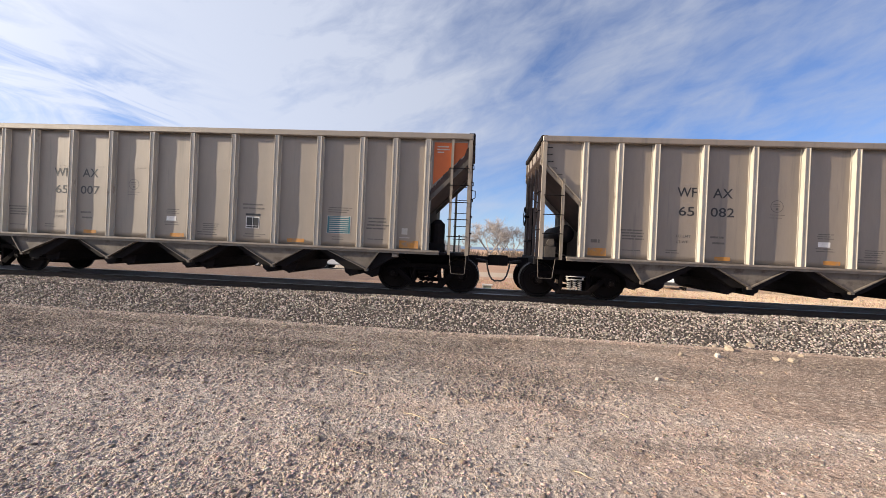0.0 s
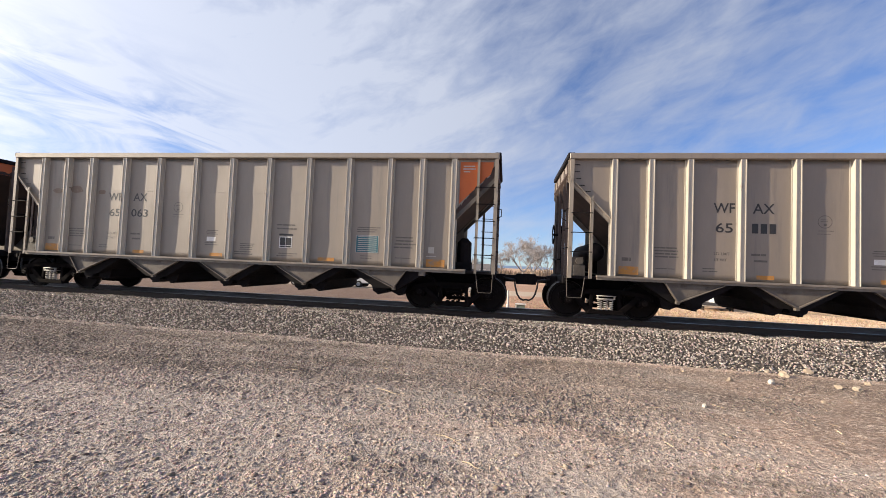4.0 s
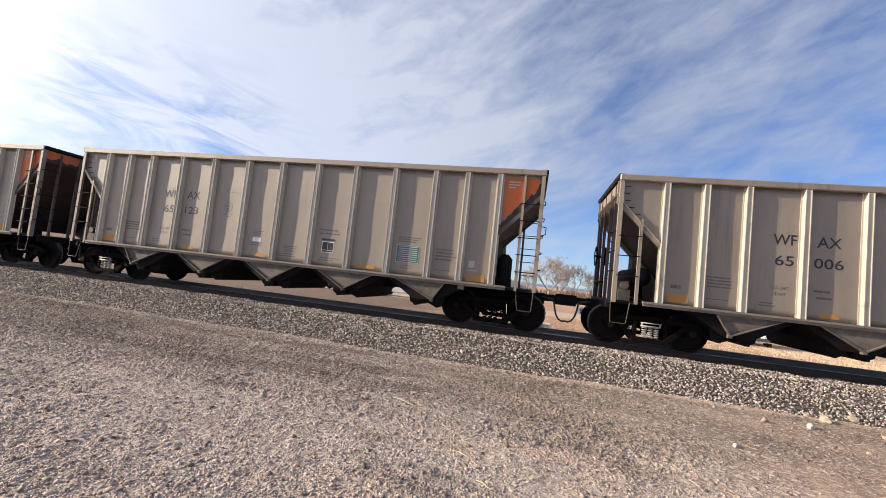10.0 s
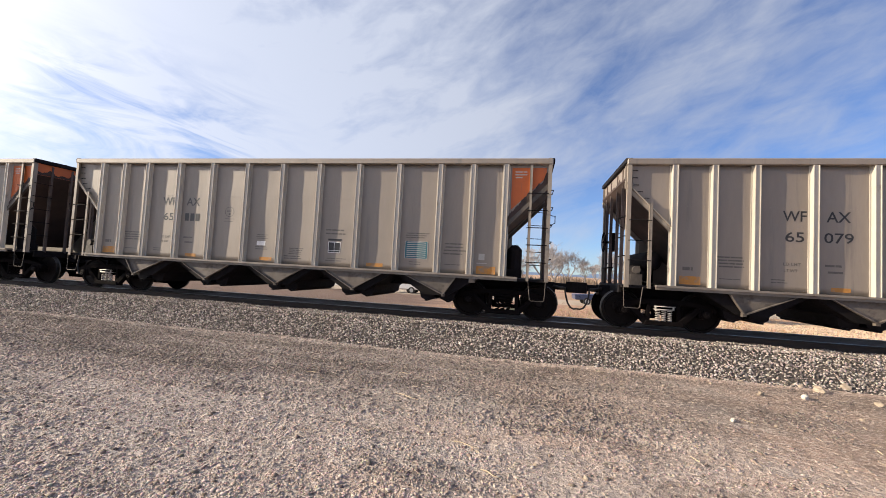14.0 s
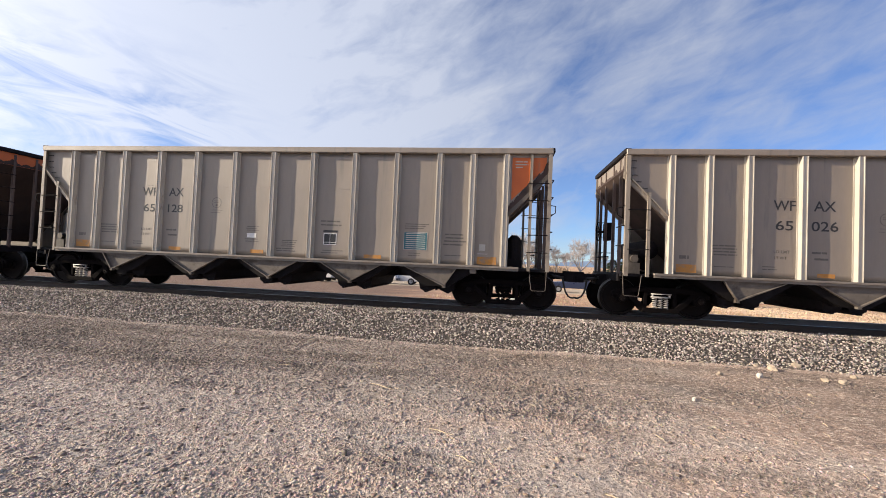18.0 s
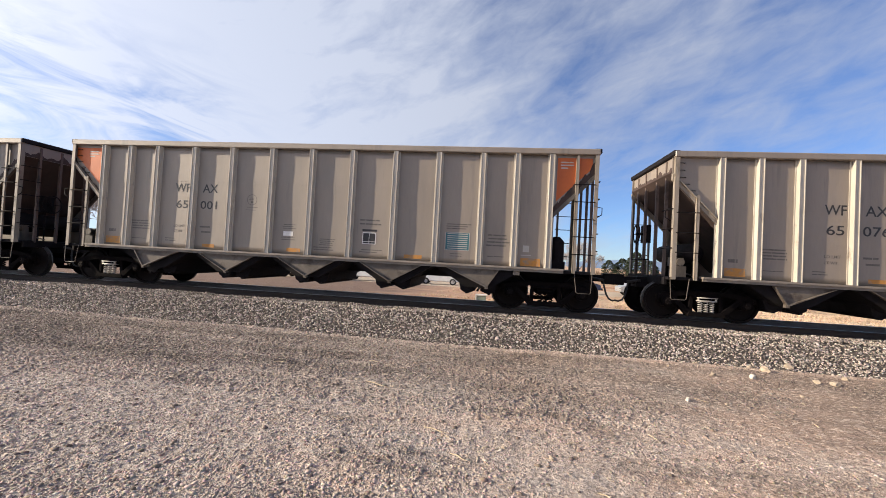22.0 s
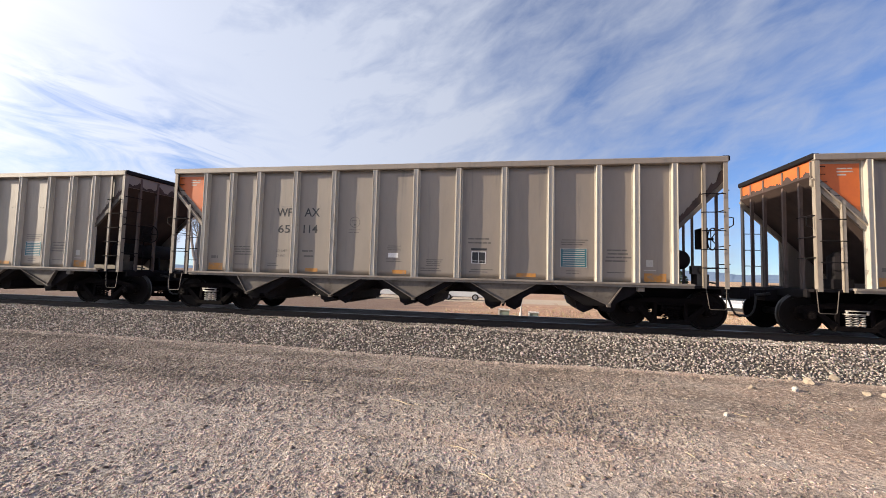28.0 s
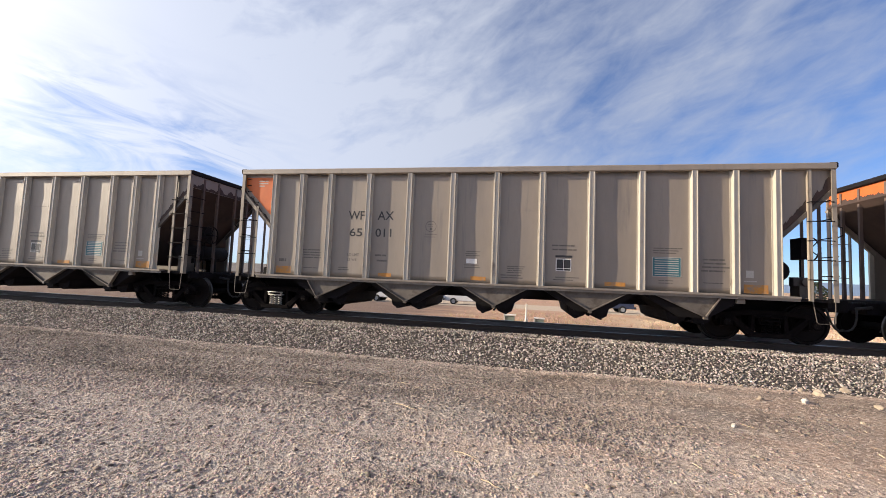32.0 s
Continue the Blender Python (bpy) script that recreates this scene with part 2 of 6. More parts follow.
POST = material("worn_post_paint", (0.29, 0.25, 0.205), (0.21, 0.175, 0.142), rough=0.5, vary=0.08, scale=3.0, stretch=(1, 1, 0.3), fine=20, stain=(0.11, 0.085, 0.065), stain_at=0.58, stain_scale=3.0, stain_stretch=(1, 1, 0.4))
# for soot stains, and for the sloping sheet with its shade in the colour
SOOT_SHADE = material("brown_soot_and_shade", (0.060, 0.036, 0.030), (0.034, 0.021, 0.018), rough=0.8, scale=1.2, fine=16, stain=(0.02, 0.016, 0.014), stain_at=0.58, stain_scale=1.5)
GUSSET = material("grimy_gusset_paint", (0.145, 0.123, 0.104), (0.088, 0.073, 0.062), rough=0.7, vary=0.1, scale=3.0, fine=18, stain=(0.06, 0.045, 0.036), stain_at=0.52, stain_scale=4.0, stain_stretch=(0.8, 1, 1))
# grimy steels set extra dark: the deep shade under the cars is in them
DARK = material("grimy_shaded_black_steel", (0.007, 0.006, 0.0062), (0.012, 0.0095, 0.0125), rough=0.75, scale=4.0, fine=25, stain=(0.022, 0.016, 0.014), stain_at=0.66, stain_scale=3.0, bump=0.15, spec=0.15)
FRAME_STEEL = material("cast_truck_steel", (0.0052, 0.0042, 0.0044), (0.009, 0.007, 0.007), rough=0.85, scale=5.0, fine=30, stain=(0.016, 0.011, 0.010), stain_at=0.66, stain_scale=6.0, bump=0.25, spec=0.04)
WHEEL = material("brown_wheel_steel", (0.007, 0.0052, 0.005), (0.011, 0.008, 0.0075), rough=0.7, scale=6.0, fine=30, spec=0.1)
BRIGHT = material("polished_tread_steel", (0.36, 0.35, 0.34), (0.28, 0.265, 0.25), rough=0.32, metal=1.0, scale=9.0, stretch=(1, 0.2, 1))
TREAD = material("worn_tread_steel", (0.10, 0.095, 0.09), (0.06, 0.055, 0.05), rough=0.45, metal=0.9, scale=9.0)
# the shade between the cars is put into the end posts' brown
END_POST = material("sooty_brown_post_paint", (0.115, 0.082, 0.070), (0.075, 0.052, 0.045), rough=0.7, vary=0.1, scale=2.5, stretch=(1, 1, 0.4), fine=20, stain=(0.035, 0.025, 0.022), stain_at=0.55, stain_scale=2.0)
SPRING = material("pale_spring_steel", (0.48, 0.45, 0.42), (0.33, 0.30, 0.275), rough=0.5, scale=9.0)
BLACK = material("faded_black_lettering", (0.014, 0.013, 0.014), (0.026, 0.024, 0.024), rough=0.38, spec=0.5, scale=9.0, stain=(0.12, 0.105, 0.09), stain_at=0.70, stain_scale=9.0)
STENCIL = material("dull_grey_stencil", (0.095, 0.083, 0.074), (0.14, 0.122, 0.105), rough=0.6, scale=14.0)
WHITE = material("chalky_white_paint", (0.74, 0.72, 0.70), (0.60, 0.57, 0.54), rough=0.6, scale=9.0)
PALE = material("pale_label_film", (0.44, 0.41, 0.37), (0.36, 0.33, 0.30), rough=0.5, scale=9.0)
TEAL = material("teal_placard_paint", (0.02, 0.125, 0.155), (0.03, 0.10, 0.13), rough=0.5, scale=6.0)
RUBBER = material("black_hose_rubber", (0.016, 0.015, 0.015), (0.03, 0.028, 0.026), rough=0.6, scale=12.0)
# darker end paint; on the leading slope beam it stands in for shade
DIM_PAINT = material("sooty_end_paint", (0.11, 0.092, 0.077), (0.06, 0.05, 0.042), rough=0.6, scale=2.0, fine=20, stain=(0.03, 0.025, 0.022), stain_at=0.55, stain_scale=2.0, stain_stretch=(1, 1, 0.4))
# the far rail is paler than the near one
PALE_RAIL = material("pale_rail_steel", (0.30, 0.25, 0.225), (0.20, 0.165, 0.145), rough=0.5, scale=3.0, stretch=(0.3, 1, 1), fine=25)
RAILSIDE = material("rusty_rail_steel", (0.030, 0.021, 0.017), (0.045, 0.030, 0.022), rough=0.8, scale=6.0, stretch=(0.3, 1, 1), fine=30, place="Generated")
TIE = material("creosoted_wood", (0.040, 0.031, 0.025), (0.075, 0.058, 0.044), rough=0.9, scale=3.0, stretch=(4, 0.6, 4), fine=30, bump=0.3)


# ---- building helpers ----
def box(bm, x0, x1, y0, y1, z0, z1):
    v = [bm.verts.new(p) for p in ((x0, y0, z0), (x1, y0, z0), (x1, y1, z0), (x0, y1, z0), (x0, y0, z1), (x1, y0, z1), (x1, y1, z1), (x0, y1, z1))]
    for f in ((0, 3, 2, 1), (4, 5, 6, 7), (0, 1, 5, 4), (1, 2, 6, 5), (2, 3, 7, 6), (3, 0, 4, 7)):
        bm.faces.new([v[i] for i in f])


def prism(bm, outline, a, b, axis="y"):
    """A polygon drawn out from a to b: in x and z along y, in x and y along z, in y and z along x."""
    put = {"y": lambda p, d: (p[0], d, p[1]), "z": lambda p, d: (p[0], p[1], d), "x": lambda p, d: (d, p[0], p[1])}[axis]
    lo, hi = [bm.verts.new(put(p, a)) for p in outline], [bm.verts.new(put(p, b)) for p in outline]
    n = len(outline)
    bm.faces.new(lo), bm.faces.new(hi[::-1])
    for i in range(n):
        bm.faces.new((lo[i], hi[i], hi[(i + 1) % n], lo[(i + 1) % n]))


def tube(bm, path, r, sides=8, caps=True):
    """A round bar along a path, of one radius or one a point."""
    path = [Vector(p) for p in path]
    rings, side = [], None
    for i, p in enumerate(path):
        way = (path[min(i + 1, len(path) - 1)] - path[max(i - 1, 0)]).normalized()
        if side is None:
            side = way.orthogonal().normalized()
        side = (side - way * side.dot(way)).normalized()
        other = way.cross(side)
        rad = r[i] if isinstance(r, (list, tuple)) else r
        rings.append([bm.verts.new(p + (side * math.cos(a) + other * math.sin(a)) * rad) for a in [2 * math.pi * k / sides for k in range(sides)]])
    for a, b in zip(rings, rings[1:]):
        for k in range(sides):
            bm.faces.new((a[k], a[(k + 1) % sides], b[(k + 1) % sides], b[k]))
    if caps:
        bm.faces.new(rings[0][::-1]), bm.faces.new(rings[-1])


def lathe(bm, profile, sides=28, slot=None):
    """A profile of (radius, y) turned about the y axis; slot(i) gives the material of its i-th band."""
    rings = [[bm.verts.new((r * math.cos(2 * math.pi * k / sides), y, r * math.sin(2 * math.pi * k / sides))) for k in range(sides)] for r, y in profile]
    for i, (a, b) in enumerate(zip(rings, rings[1:])):
        for k in range(sides):
            f = bm.faces.new((a[k], a[(k + 1) % sides], b[(k + 1) % sides], b[k]))
            f.material_index = slot(i) if slot else 0
    bm.faces.new(rings[0][::-1]), bm.faces.new(rings[-1])


def bevelled(bm, width=0.006):
    bmesh.ops.bevel(bm, geom=[e for e in bm.edges if e.calc_length() > width * 3], offset=width, segments=1, affect="EDGES")
    return bm


def mesh_of(name, bm, *mats, smooth=False):
    bmesh.ops.recalc_face_normals(bm, faces=bm.faces[:])
    me = bpy.data.meshes.new(name)
    bm.to_mesh(me)
    bm.free()
    for m in mats:
        me.materials.append(m)
    if smooth:
        me.polygons.foreach_set("use_smooth", [True] * len(me.polygons))
    return me


def part(name, bm, mat, parent, label="", at=None, smooth=False):
    """One mesh object under a thing or under a part; bm may be a mesh that is already made."""
    if isinstance(bm, bmesh.types.BMesh):
        bm = mesh_of(name, bm, *(mat if isinstance(mat, tuple) else (mat,)), smooth=smooth)
    ob = new(name, bm)
    ob.parent = parent
    if at is not None:
        ob.matrix_basis = at
    return tagged(ob, label)


def shape(make, *args, **kw):
    bm = bmesh.new()
    make(bm, *args, **kw)
    return bm


def text_mesh(name, rows, mat, y):
    """Lettering that faces -y: rows of (text, x0, x1, z0, z1), each filled out to its box."""
    bm = bmesh.new()
    for text, x0, x1, z0, z1 in rows:
        if text == "|||":       # unreadable characters stay bars
            w = (x1 - x0) / 3
            for k in range(3):
                box(bm, x0 + w * k + w * 0.14, x0 + w * (k + 1) - w * 0.14, y - 0.001, y, z0, z1)
            continue
        cu = bpy.data.curves.new("letters", "FONT")
        cu.body, cu.resolution_u, cu.offset = text, 3, 0.008
        ob = new("letters", cu)
        bpy.context.view_layer.update()
        me = bpy.data.meshes.new_from_object(ob.evaluated_get(bpy.context.evaluated_depsgraph_get()))
        co = np.array([v.co[:2] for v in me.vertices])
        lo, hi = co.min(0), co.max(0)
        for v in me.vertices:
            v.co = (x0 + (v.co.x - lo[0]) / (hi[0] - lo[0]) * (x1 - x0), y, z0 + (v.co.y - lo[1]) / (hi[1] - lo[1]) * (z1 - z0))
        bm.from_mesh(me)
        bpy.data.objects.remove(ob)
        bpy.data.meshes.remove(me)
        bpy.data.curves.remove(cu)
    for v in bm.verts:
        v.co.y += sheet_y(v.co.x, v.co.z) - SHEET_Y - 0.0015
    me = bpy.data.meshes.new(name)
    bm.to_mesh(me)
    bm.free()
    me.materials.append(mat)
    return me


# ---- ground, ballast and track ----
def ground_height(x, y):
    """Flat gravel before the track, a field that falls gently away behind it."""
    if y < 14:
        z = 0.0
    elif y < 45:
        z = -0.85 * (y - 14) / 31
    else:
        z = -0.85
    if y < 9.5:
        z += 0.035 * noise.noise((x * 0.35, y * 0.5, 0.3)) + 0.010 * noise.noise((x * 1.7, y * 2.1, 4.0)) + 0.010 * noise.noise((x * 4.2, y * 5.5, 2.0)) + 0.014 * noise.noise((x * 8.0, y * 11.0, 8.0)) * (0.5 + 1.1 * max(0.0, noise.noise((x * 0.8, y * 1.1, 3.0)) + 0.3)) + 0.009 * noise.noise((x * 15.0, y * 18.0, 5.0))
    elif y > 15:
        z += 0.06 * noise.noise((x * 0.15, y * 0.2, 9.0))
    return z


def lines(stops):
    """Grid lines: between one stop and the next a step length."""
    out = [stops[0][0]]
    for (a, step), (b, _) in zip(stops, stops[1:]):
        n = max(1, round((b - a) / step))
        out += [a + (b - a) * k / n for k in range(1, n + 1)]
    return out


def sheet(name, xs, ys, height, mat):
    verts = [(x, y, height(x, y)) for y in ys for x in xs]
    n = len(xs)
    faces = [(j * n + i, j * n + i + 1, (j + 1) * n + i + 1, (j + 1) * n + i) for j in range(len(ys) - 1) for i in range(n - 1)]
    me = bpy.data.meshes.new(name)
    me.from_pydata(verts, [], faces)
    me.materials.append(mat)
    me.polygons.foreach_set("use_smooth", [True] * len(me.polygons))
    return new(name, me)


def ground_material():
    m = bpy.data.materials.new("gravel_and_field")
    m.use_nodes = True
    t = m.node_tree
    b = t.nodes["Principled BSDF"]
    b.inputs["Roughness"].default_value, b.inputs["Specular IOR Level"].default_value = 0.95, 0.15
    tc = t.nodes.new("ShaderNodeTexCoord")
    sp = t.nodes.new("ShaderNodeSeparateXYZ")
    t.links.new(tc.outputs["Object"], sp.inputs[0])

    def tex(scale, st=(1, 1, 1), detail=8.0, off=0.0):
        mp = t.nodes.new("ShaderNodeMapping")
        mp.inputs["Scale"].default_value, mp.inputs["Location"].default_value = st, (off, off, 0)
        t.links.new(tc.outputs["Object"], mp.inputs[0])
        n = t.nodes.new("ShaderNodeTexNoise")
        n.inputs["Scale"].default_value, n.inputs["Detail"].default_value, n.inputs["Roughness"].default_value = scale, detail, 0.62
        t.links.new(mp.outputs[0], n.inputs["Vector"])
        return n.outputs["Fac"]

    def ramp(v, lo, hi):
        r = t.nodes.new("ShaderNodeMapRange")
        r.inputs["From Min"].default_value, r.inputs["From Max"].default_value = lo, hi
        t.links.new(v, r.inputs["Value"])
        return r.outputs[0]

    def calc(op, a, c):
        n = t.nodes.new("ShaderNodeMath")
        n.operation = op
        for i, v in enumerate((a, c)):
            if isinstance(v, (int, float)):
                n.inputs[i].default_value = v
            else:
                t.links.new(v, n.inputs[i])
        return n.outputs[0]

    def mix(f, a, c):
        x = t.nodes.new("ShaderNodeMix")
        x.data_type = "RGBA"
        t.links.new(f, x.inputs[0])
        for i, v in ((6, a), (7, c)):
            if isinstance(v, tuple):
                x.inputs[i].default_value = (*v, 1)
            else:
                t.links.new(v, x.inputs[i])
        return x.outputs[2]

    # pinkish dirt, grey crushed stone where it lies thicker, and dark spilled coal dust near the track
    dirt = mix(ramp(tex(0.9), 0.35, 0.7), (0.60, 0.438, 0.352), (0.48, 0.355, 0.29))
    where = calc("ADD", calc("MULTIPLY", sp.outputs[0], -0.075), calc("MULTIPLY", tex(0.45, (1, 1.6, 1), 6.0, 3.0), 1.6))
    grey = mix(ramp(tex(26.0), 0.4, 0.7), (0.43, 0.383, 0.353), (0.62, 0.56, 0.517))
    near = mix(ramp(where, 0.50, 0.95), dirt, grey)
    near = mix(calc("MULTIPLY", ramp(tex(1.4, (0.5, 1.7, 1), 8.0, 71.0), 0.55, 0.68), 0.55), near, (0.78, 0.68, 0.60))
    near = mix(calc("MULTIPLY", coal_dust(t), 0.80), near, (0.10, 0.086, 0.077))
    toe = calc("MULTIPLY", calc("MULTIPLY", ramp(sp.outputs[1], 8.80, 8.95), ramp(tex(2.6, (0.8, 1, 1), 8.0, 31.0), 0.46, 0.62)), 0.7)
    near = mix(toe, near, (0.66, 0.535, 0.45))
    near = mix(calc("MULTIPLY", ramp(tex(19.0, (0.8, 1.2, 1), 4.0, 7.0), 0.50, 0.62), 0.55), near, (0.16, 0.126, 0.106))
    near = mix(calc("MULTIPLY", ramp(tex(13.0, (1, 1, 1), 6.0, 17.0), 0.52, 0.62), 0.30), near, (0.19, 0.145, 0.118))
    near = mix(calc("MULTIPLY", ramp(tex(16.0, (0.8, 1.2, 1), 4.0, 57.0), 0.52, 0.60), 0.65), near, (0.74, 0.615, 0.525))
    near = mix(calc("MULTIPLY", ramp(tex(2.6, (1, 1.5, 1), 8.0, 13.0), 0.54, 0.70), 0.32), near, (0.205, 0.155, 0.128))
    grass = mix(ramp(tex(0.25, (0.35, 1.4, 1)), 0.38, 0.66), (0.62, 0.45, 0.29), (0.45, 0.30, 0.20))
    grass = mix(ramp(tex(0.2, (0.5, 1.6, 1), 6.0, 5.0), 0.50, 0.62), grass, (0.42, 0.20, 0.13))
    grass = mix(ramp(tex(0.3, (0.6, 1.6, 1), 6.0, 25.0), 0.56, 0.66), grass, (0.25, 0.215, 0.13))
    verge = calc("MULTIPLY", ramp(sp.outputs[1], 34.0, 27.0), ramp(tex(0.35, (0.4, 1.2, 1), 6.0, 45.0), 0.25, 0.5))
    grass = mix(calc("MULTIPLY", ramp(sp.outputs[0], 10.0, 3.0), 0.65), grass, (0.44, 0.27, 0.205))
    # low dark weeds take over further along
    weeds = calc("ADD", calc("MULTIPLY", sp.outputs[0], -0.1), tex(0.3, (0.5, 1.4, 1), 6.0, 83.0))
    grass = mix(calc("MULTIPLY", ramp(weeds, 0.75, 1.25), 0.85), grass, (0.15, 0.11, 0.093))
    verge = calc("MULTIPLY", verge, ramp(sp.outputs[0], 4.0, 10.0))
    grass = mix(verge, grass, (0.78, 0.60, 0.42))
    grass = mix(calc("MULTIPLY", ramp(tex(14.0), 0.45, 0.7), 0.6), grass, (0.22, 0.15, 0.105))
    road = calc("MULTIPLY", ramp(sp.outputs[1], 37.0, 39.0), ramp(sp.outputs[1], 50.0, 48.5))
    grass = mix(calc("MULTIPLY", road, 0.85), grass, (0.50, 0.42, 0.33))
    colour = mix(ramp(sp.outputs[1], 13.6, 14.6), near, grass)
    t.links.new(colour, b.inputs["Base Color"])
    bp = t.nodes.new("ShaderNodeBump")
    bp.inputs["Strength"].default_value, bp.inputs["Distance"].default_value = 1.0, 0.11
    t.links.new(calc("ADD", tex(15.0, (1, 1, 1), 5.0), calc("MULTIPLY", tex(45.0), 0.35)), bp.inputs["Height"])
    t.links.new(bp.outputs[0], b.inputs["Normal"])
    return m


GROUND = ground_material()
xs = lines([(-2600, 400), (-200, 40), (-40, 4), (-14, 0.045), (12, 4), (40, 40), (200, 400), (2600, 400)])
ys = lines([(-300, 60), (-20, 4), (2.2, 0.038), (5.6, 0.07), (9.6, 1.1), (14, 1.0), (60, 20), (200, 200), (4600, 200)])
ground = tagged(sheet("ground", xs, ys, ground_height, GROUND), "pinkish gravel lot and dry field beyond the track", "ground", kind="structure")


def bed_height(x, y):
    d = abs(y - TRACK_Y)
    top = RAIL - 0.200
    z = top + (0.058 if 0.9 < d < 1.22 else 0.035 if 1.22 < d < 1.65 else 0.0) if d < 1.62 else top + 0.035 - (d - 1.62) * ((top + 0.035) / 1.0)
    return z + (0.03 * noise.noise((x * 1.9, y * 2.3, 1.0)) + 0.02 * noise.noise((x * 0.6, y, 5.0))) - 0.02


BED = material("ballast_fines", (0.075, 0.064, 0.057), (0.13, 0.112, 0.099), rough=0.95, scale=9.0, fine=60, bump=1.0, bump_scale=30, spec=0.2)
bed = tagged(sheet("ballast_bed", lines([(-700, 60), (-40, 2), (-24, 0.3), (20, 2), (40, 60), (700, 60)]), [TRACK_Y + d for d in lines([(-2.66, 0.19), (-1.5, 0.5), (1.5, 0.25), (2.66, 0.3)])], bed_height, BED), "grey crushed-stone ballast bed under the track", "ballast", kind="structure")


def stones(name, count, place, sizes, mat, squash=0.7, seed=1, small=False):
    """Many loose angular stones in one mesh."""
    rng = np.random.default_rng(seed)
    p = (1 + 5 ** 0.5) / 2
    ico = np.array([(-1, p, 0), (1, p, 0), (-1, -p, 0), (1, -p, 0), (0, -1, p), (0, 1, p), (0, -1, -p), (0, 1, -p), (p, 0, -1), (p, 0, 1), (-p, 0, -1), (-p, 0, 1)]) / (1 + p * p) ** 0.5
    tri = np.array([(0, 11, 5), (0, 5, 1), (0, 1, 7), (0, 7, 10), (0, 10, 11), (1, 5, 9), (5, 11, 4), (11, 10, 2), (10, 7, 6), (7, 1, 8), (3, 9, 4), (3, 4, 2), (3, 2, 6), (3, 6, 8), (3, 8, 9), (4, 9, 5), (2, 4, 11), (6, 2, 10), (8, 6, 7), (9, 8, 1)])
    if small:
        ico = np.array([(1, 0, 0), (-1, 0, 0), (0, 1, 0), (0, -1, 0), (0, 0, 1), (0, 0, -1)], float)
        tri = np.array([(0, 2, 4), (2, 1, 4), (1, 3, 4), (3, 0, 4), (2, 0, 5), (1, 2, 5), (3, 1, 5), (0, 3, 5)])
    if small == 2:
        ico = np.array([(1, 0, 0), (-0.5, 0.87, 0), (-0.5, -0.87, 0), (0, 0, 0.9), (0, 0, -0.9)], float)
        tri = np.array([(0, 1, 3), (1, 2, 3), (2, 0, 3), (1, 0, 4), (2, 1, 4), (0, 2, 4)])
    nv = len(ico)
    at = place(rng, count)
    count = len(at)
    size = rng.uniform(sizes[0], sizes[1], count) * rng.choice([0.7, 1.0, 1.0, 1.35], count)
    q = rng.normal(size=(count, 4))
    q /= np.linalg.norm(q, axis=1)[:, None]
    w, x, y, z = q.T
    rot = np.stack([1 - 2 * (y * y + z * z), 2 * (x * y - z * w), 2 * (x * z + y * w), 2 * (x * y + z * w), 1 - 2 * (x * x + z * z), 2 * (y * z - x * w), 2 * (x * z - y * w), 2 * (y * z + x * w), 1 - 2 * (x * x + y * y)], 1).reshape(-1, 3, 3)
    v = ico[None] * rng.uniform(0.62, 1.2, (count, nv, 1)) * rng.uniform((0.9, 0.6, 0.5), (1.3, 1.0, 0.85), (count, 1, 3))
    v = np.einsum("nij,nkj->nki", rot, v) * size[:, None, None]
    v[:, :, 2] *= squash
    v += at[:, None, :]
    f = (tri[None] + nv * np.arange(count)[:, None, None]).reshape(-1)
    me = bpy.data.meshes.new(name)
    me.vertices.add(count * nv)
    me.vertices.foreach_set("co", v.reshape(-1))
    me.loops.add(len(f))
    me.loops.foreach_set("vertex_index", f.astype(np.int32))
    me.polygons.add(len(f) // 3)
    me.polygons.foreach_set("loop_start", np.arange(0, len(f), 3, dtype=np.int32))
    me.polygons.foreach_set("loop_total", np.full(len(f) // 3, 3, dtype=np.int32))
    me.update()
    me.validate()
    me.materials.append(mat)
    return new(name, me)


BALLAST = islands("crushed_granite", [(0.07, 0.059, 0.055), (0.28, 0.237, 0.212), (0.47, 0.402, 0.355), (0.11, 0.094, 0.086), (0.56, 0.492, 0.441), (0.32, 0.261, 0.226), (0.09, 0.077, 0.071), (0.24, 0.202, 0.18), (0.62, 0.555, 0.506)])


def on_slope(rng, n):
    x = np.concatenate([rng.uniform(-13, 10, int(n * 0.72)), rng.uniform(-26, -13, n - int(n * 0.72))])
    d = rng.uniform(0.98, 2.70, n)
    y = TRACK_Y - d
    return np.array([(a, b, bed_height(a, b) + 0.012) for a, b in zip(x, y)])


def on_crown(rng, n):
    x, y = rng.uniform(-22, 16, n), TRACK_Y + rng.uniform(-1.3, 2.6, n)
    return np.array([(a, b, bed_height(a, b) + 0.008) for a, b in zip(x, y)])


tagged(stones("ballast_stones", 40000, on_slope, (0.020, 0.035), BALLAST, 0.85, 3, 1), "angular grey crushed stones on the ballast slope", "ballast", kind="stuff")
tagged(stones("crown_stones", 7000, on_crown, (0.02, 0.034), BALLAST, 0.75, 4, 1), "angular grey stones between the sleepers", "ballast", kind="stuff")

GRAVEL = islands("mixed_gravel", [(0.19, 0.148, 0.13), (0.41, 0.322, 0.276), (0.49, 0.397, 0.345), (0.24, 0.19, 0.166), (0.43, 0.338, 0.288), (0.46, 0.391, 0.351), (0.33, 0.259, 0.223), (0.39, 0.327, 0.292)], dusty=True)


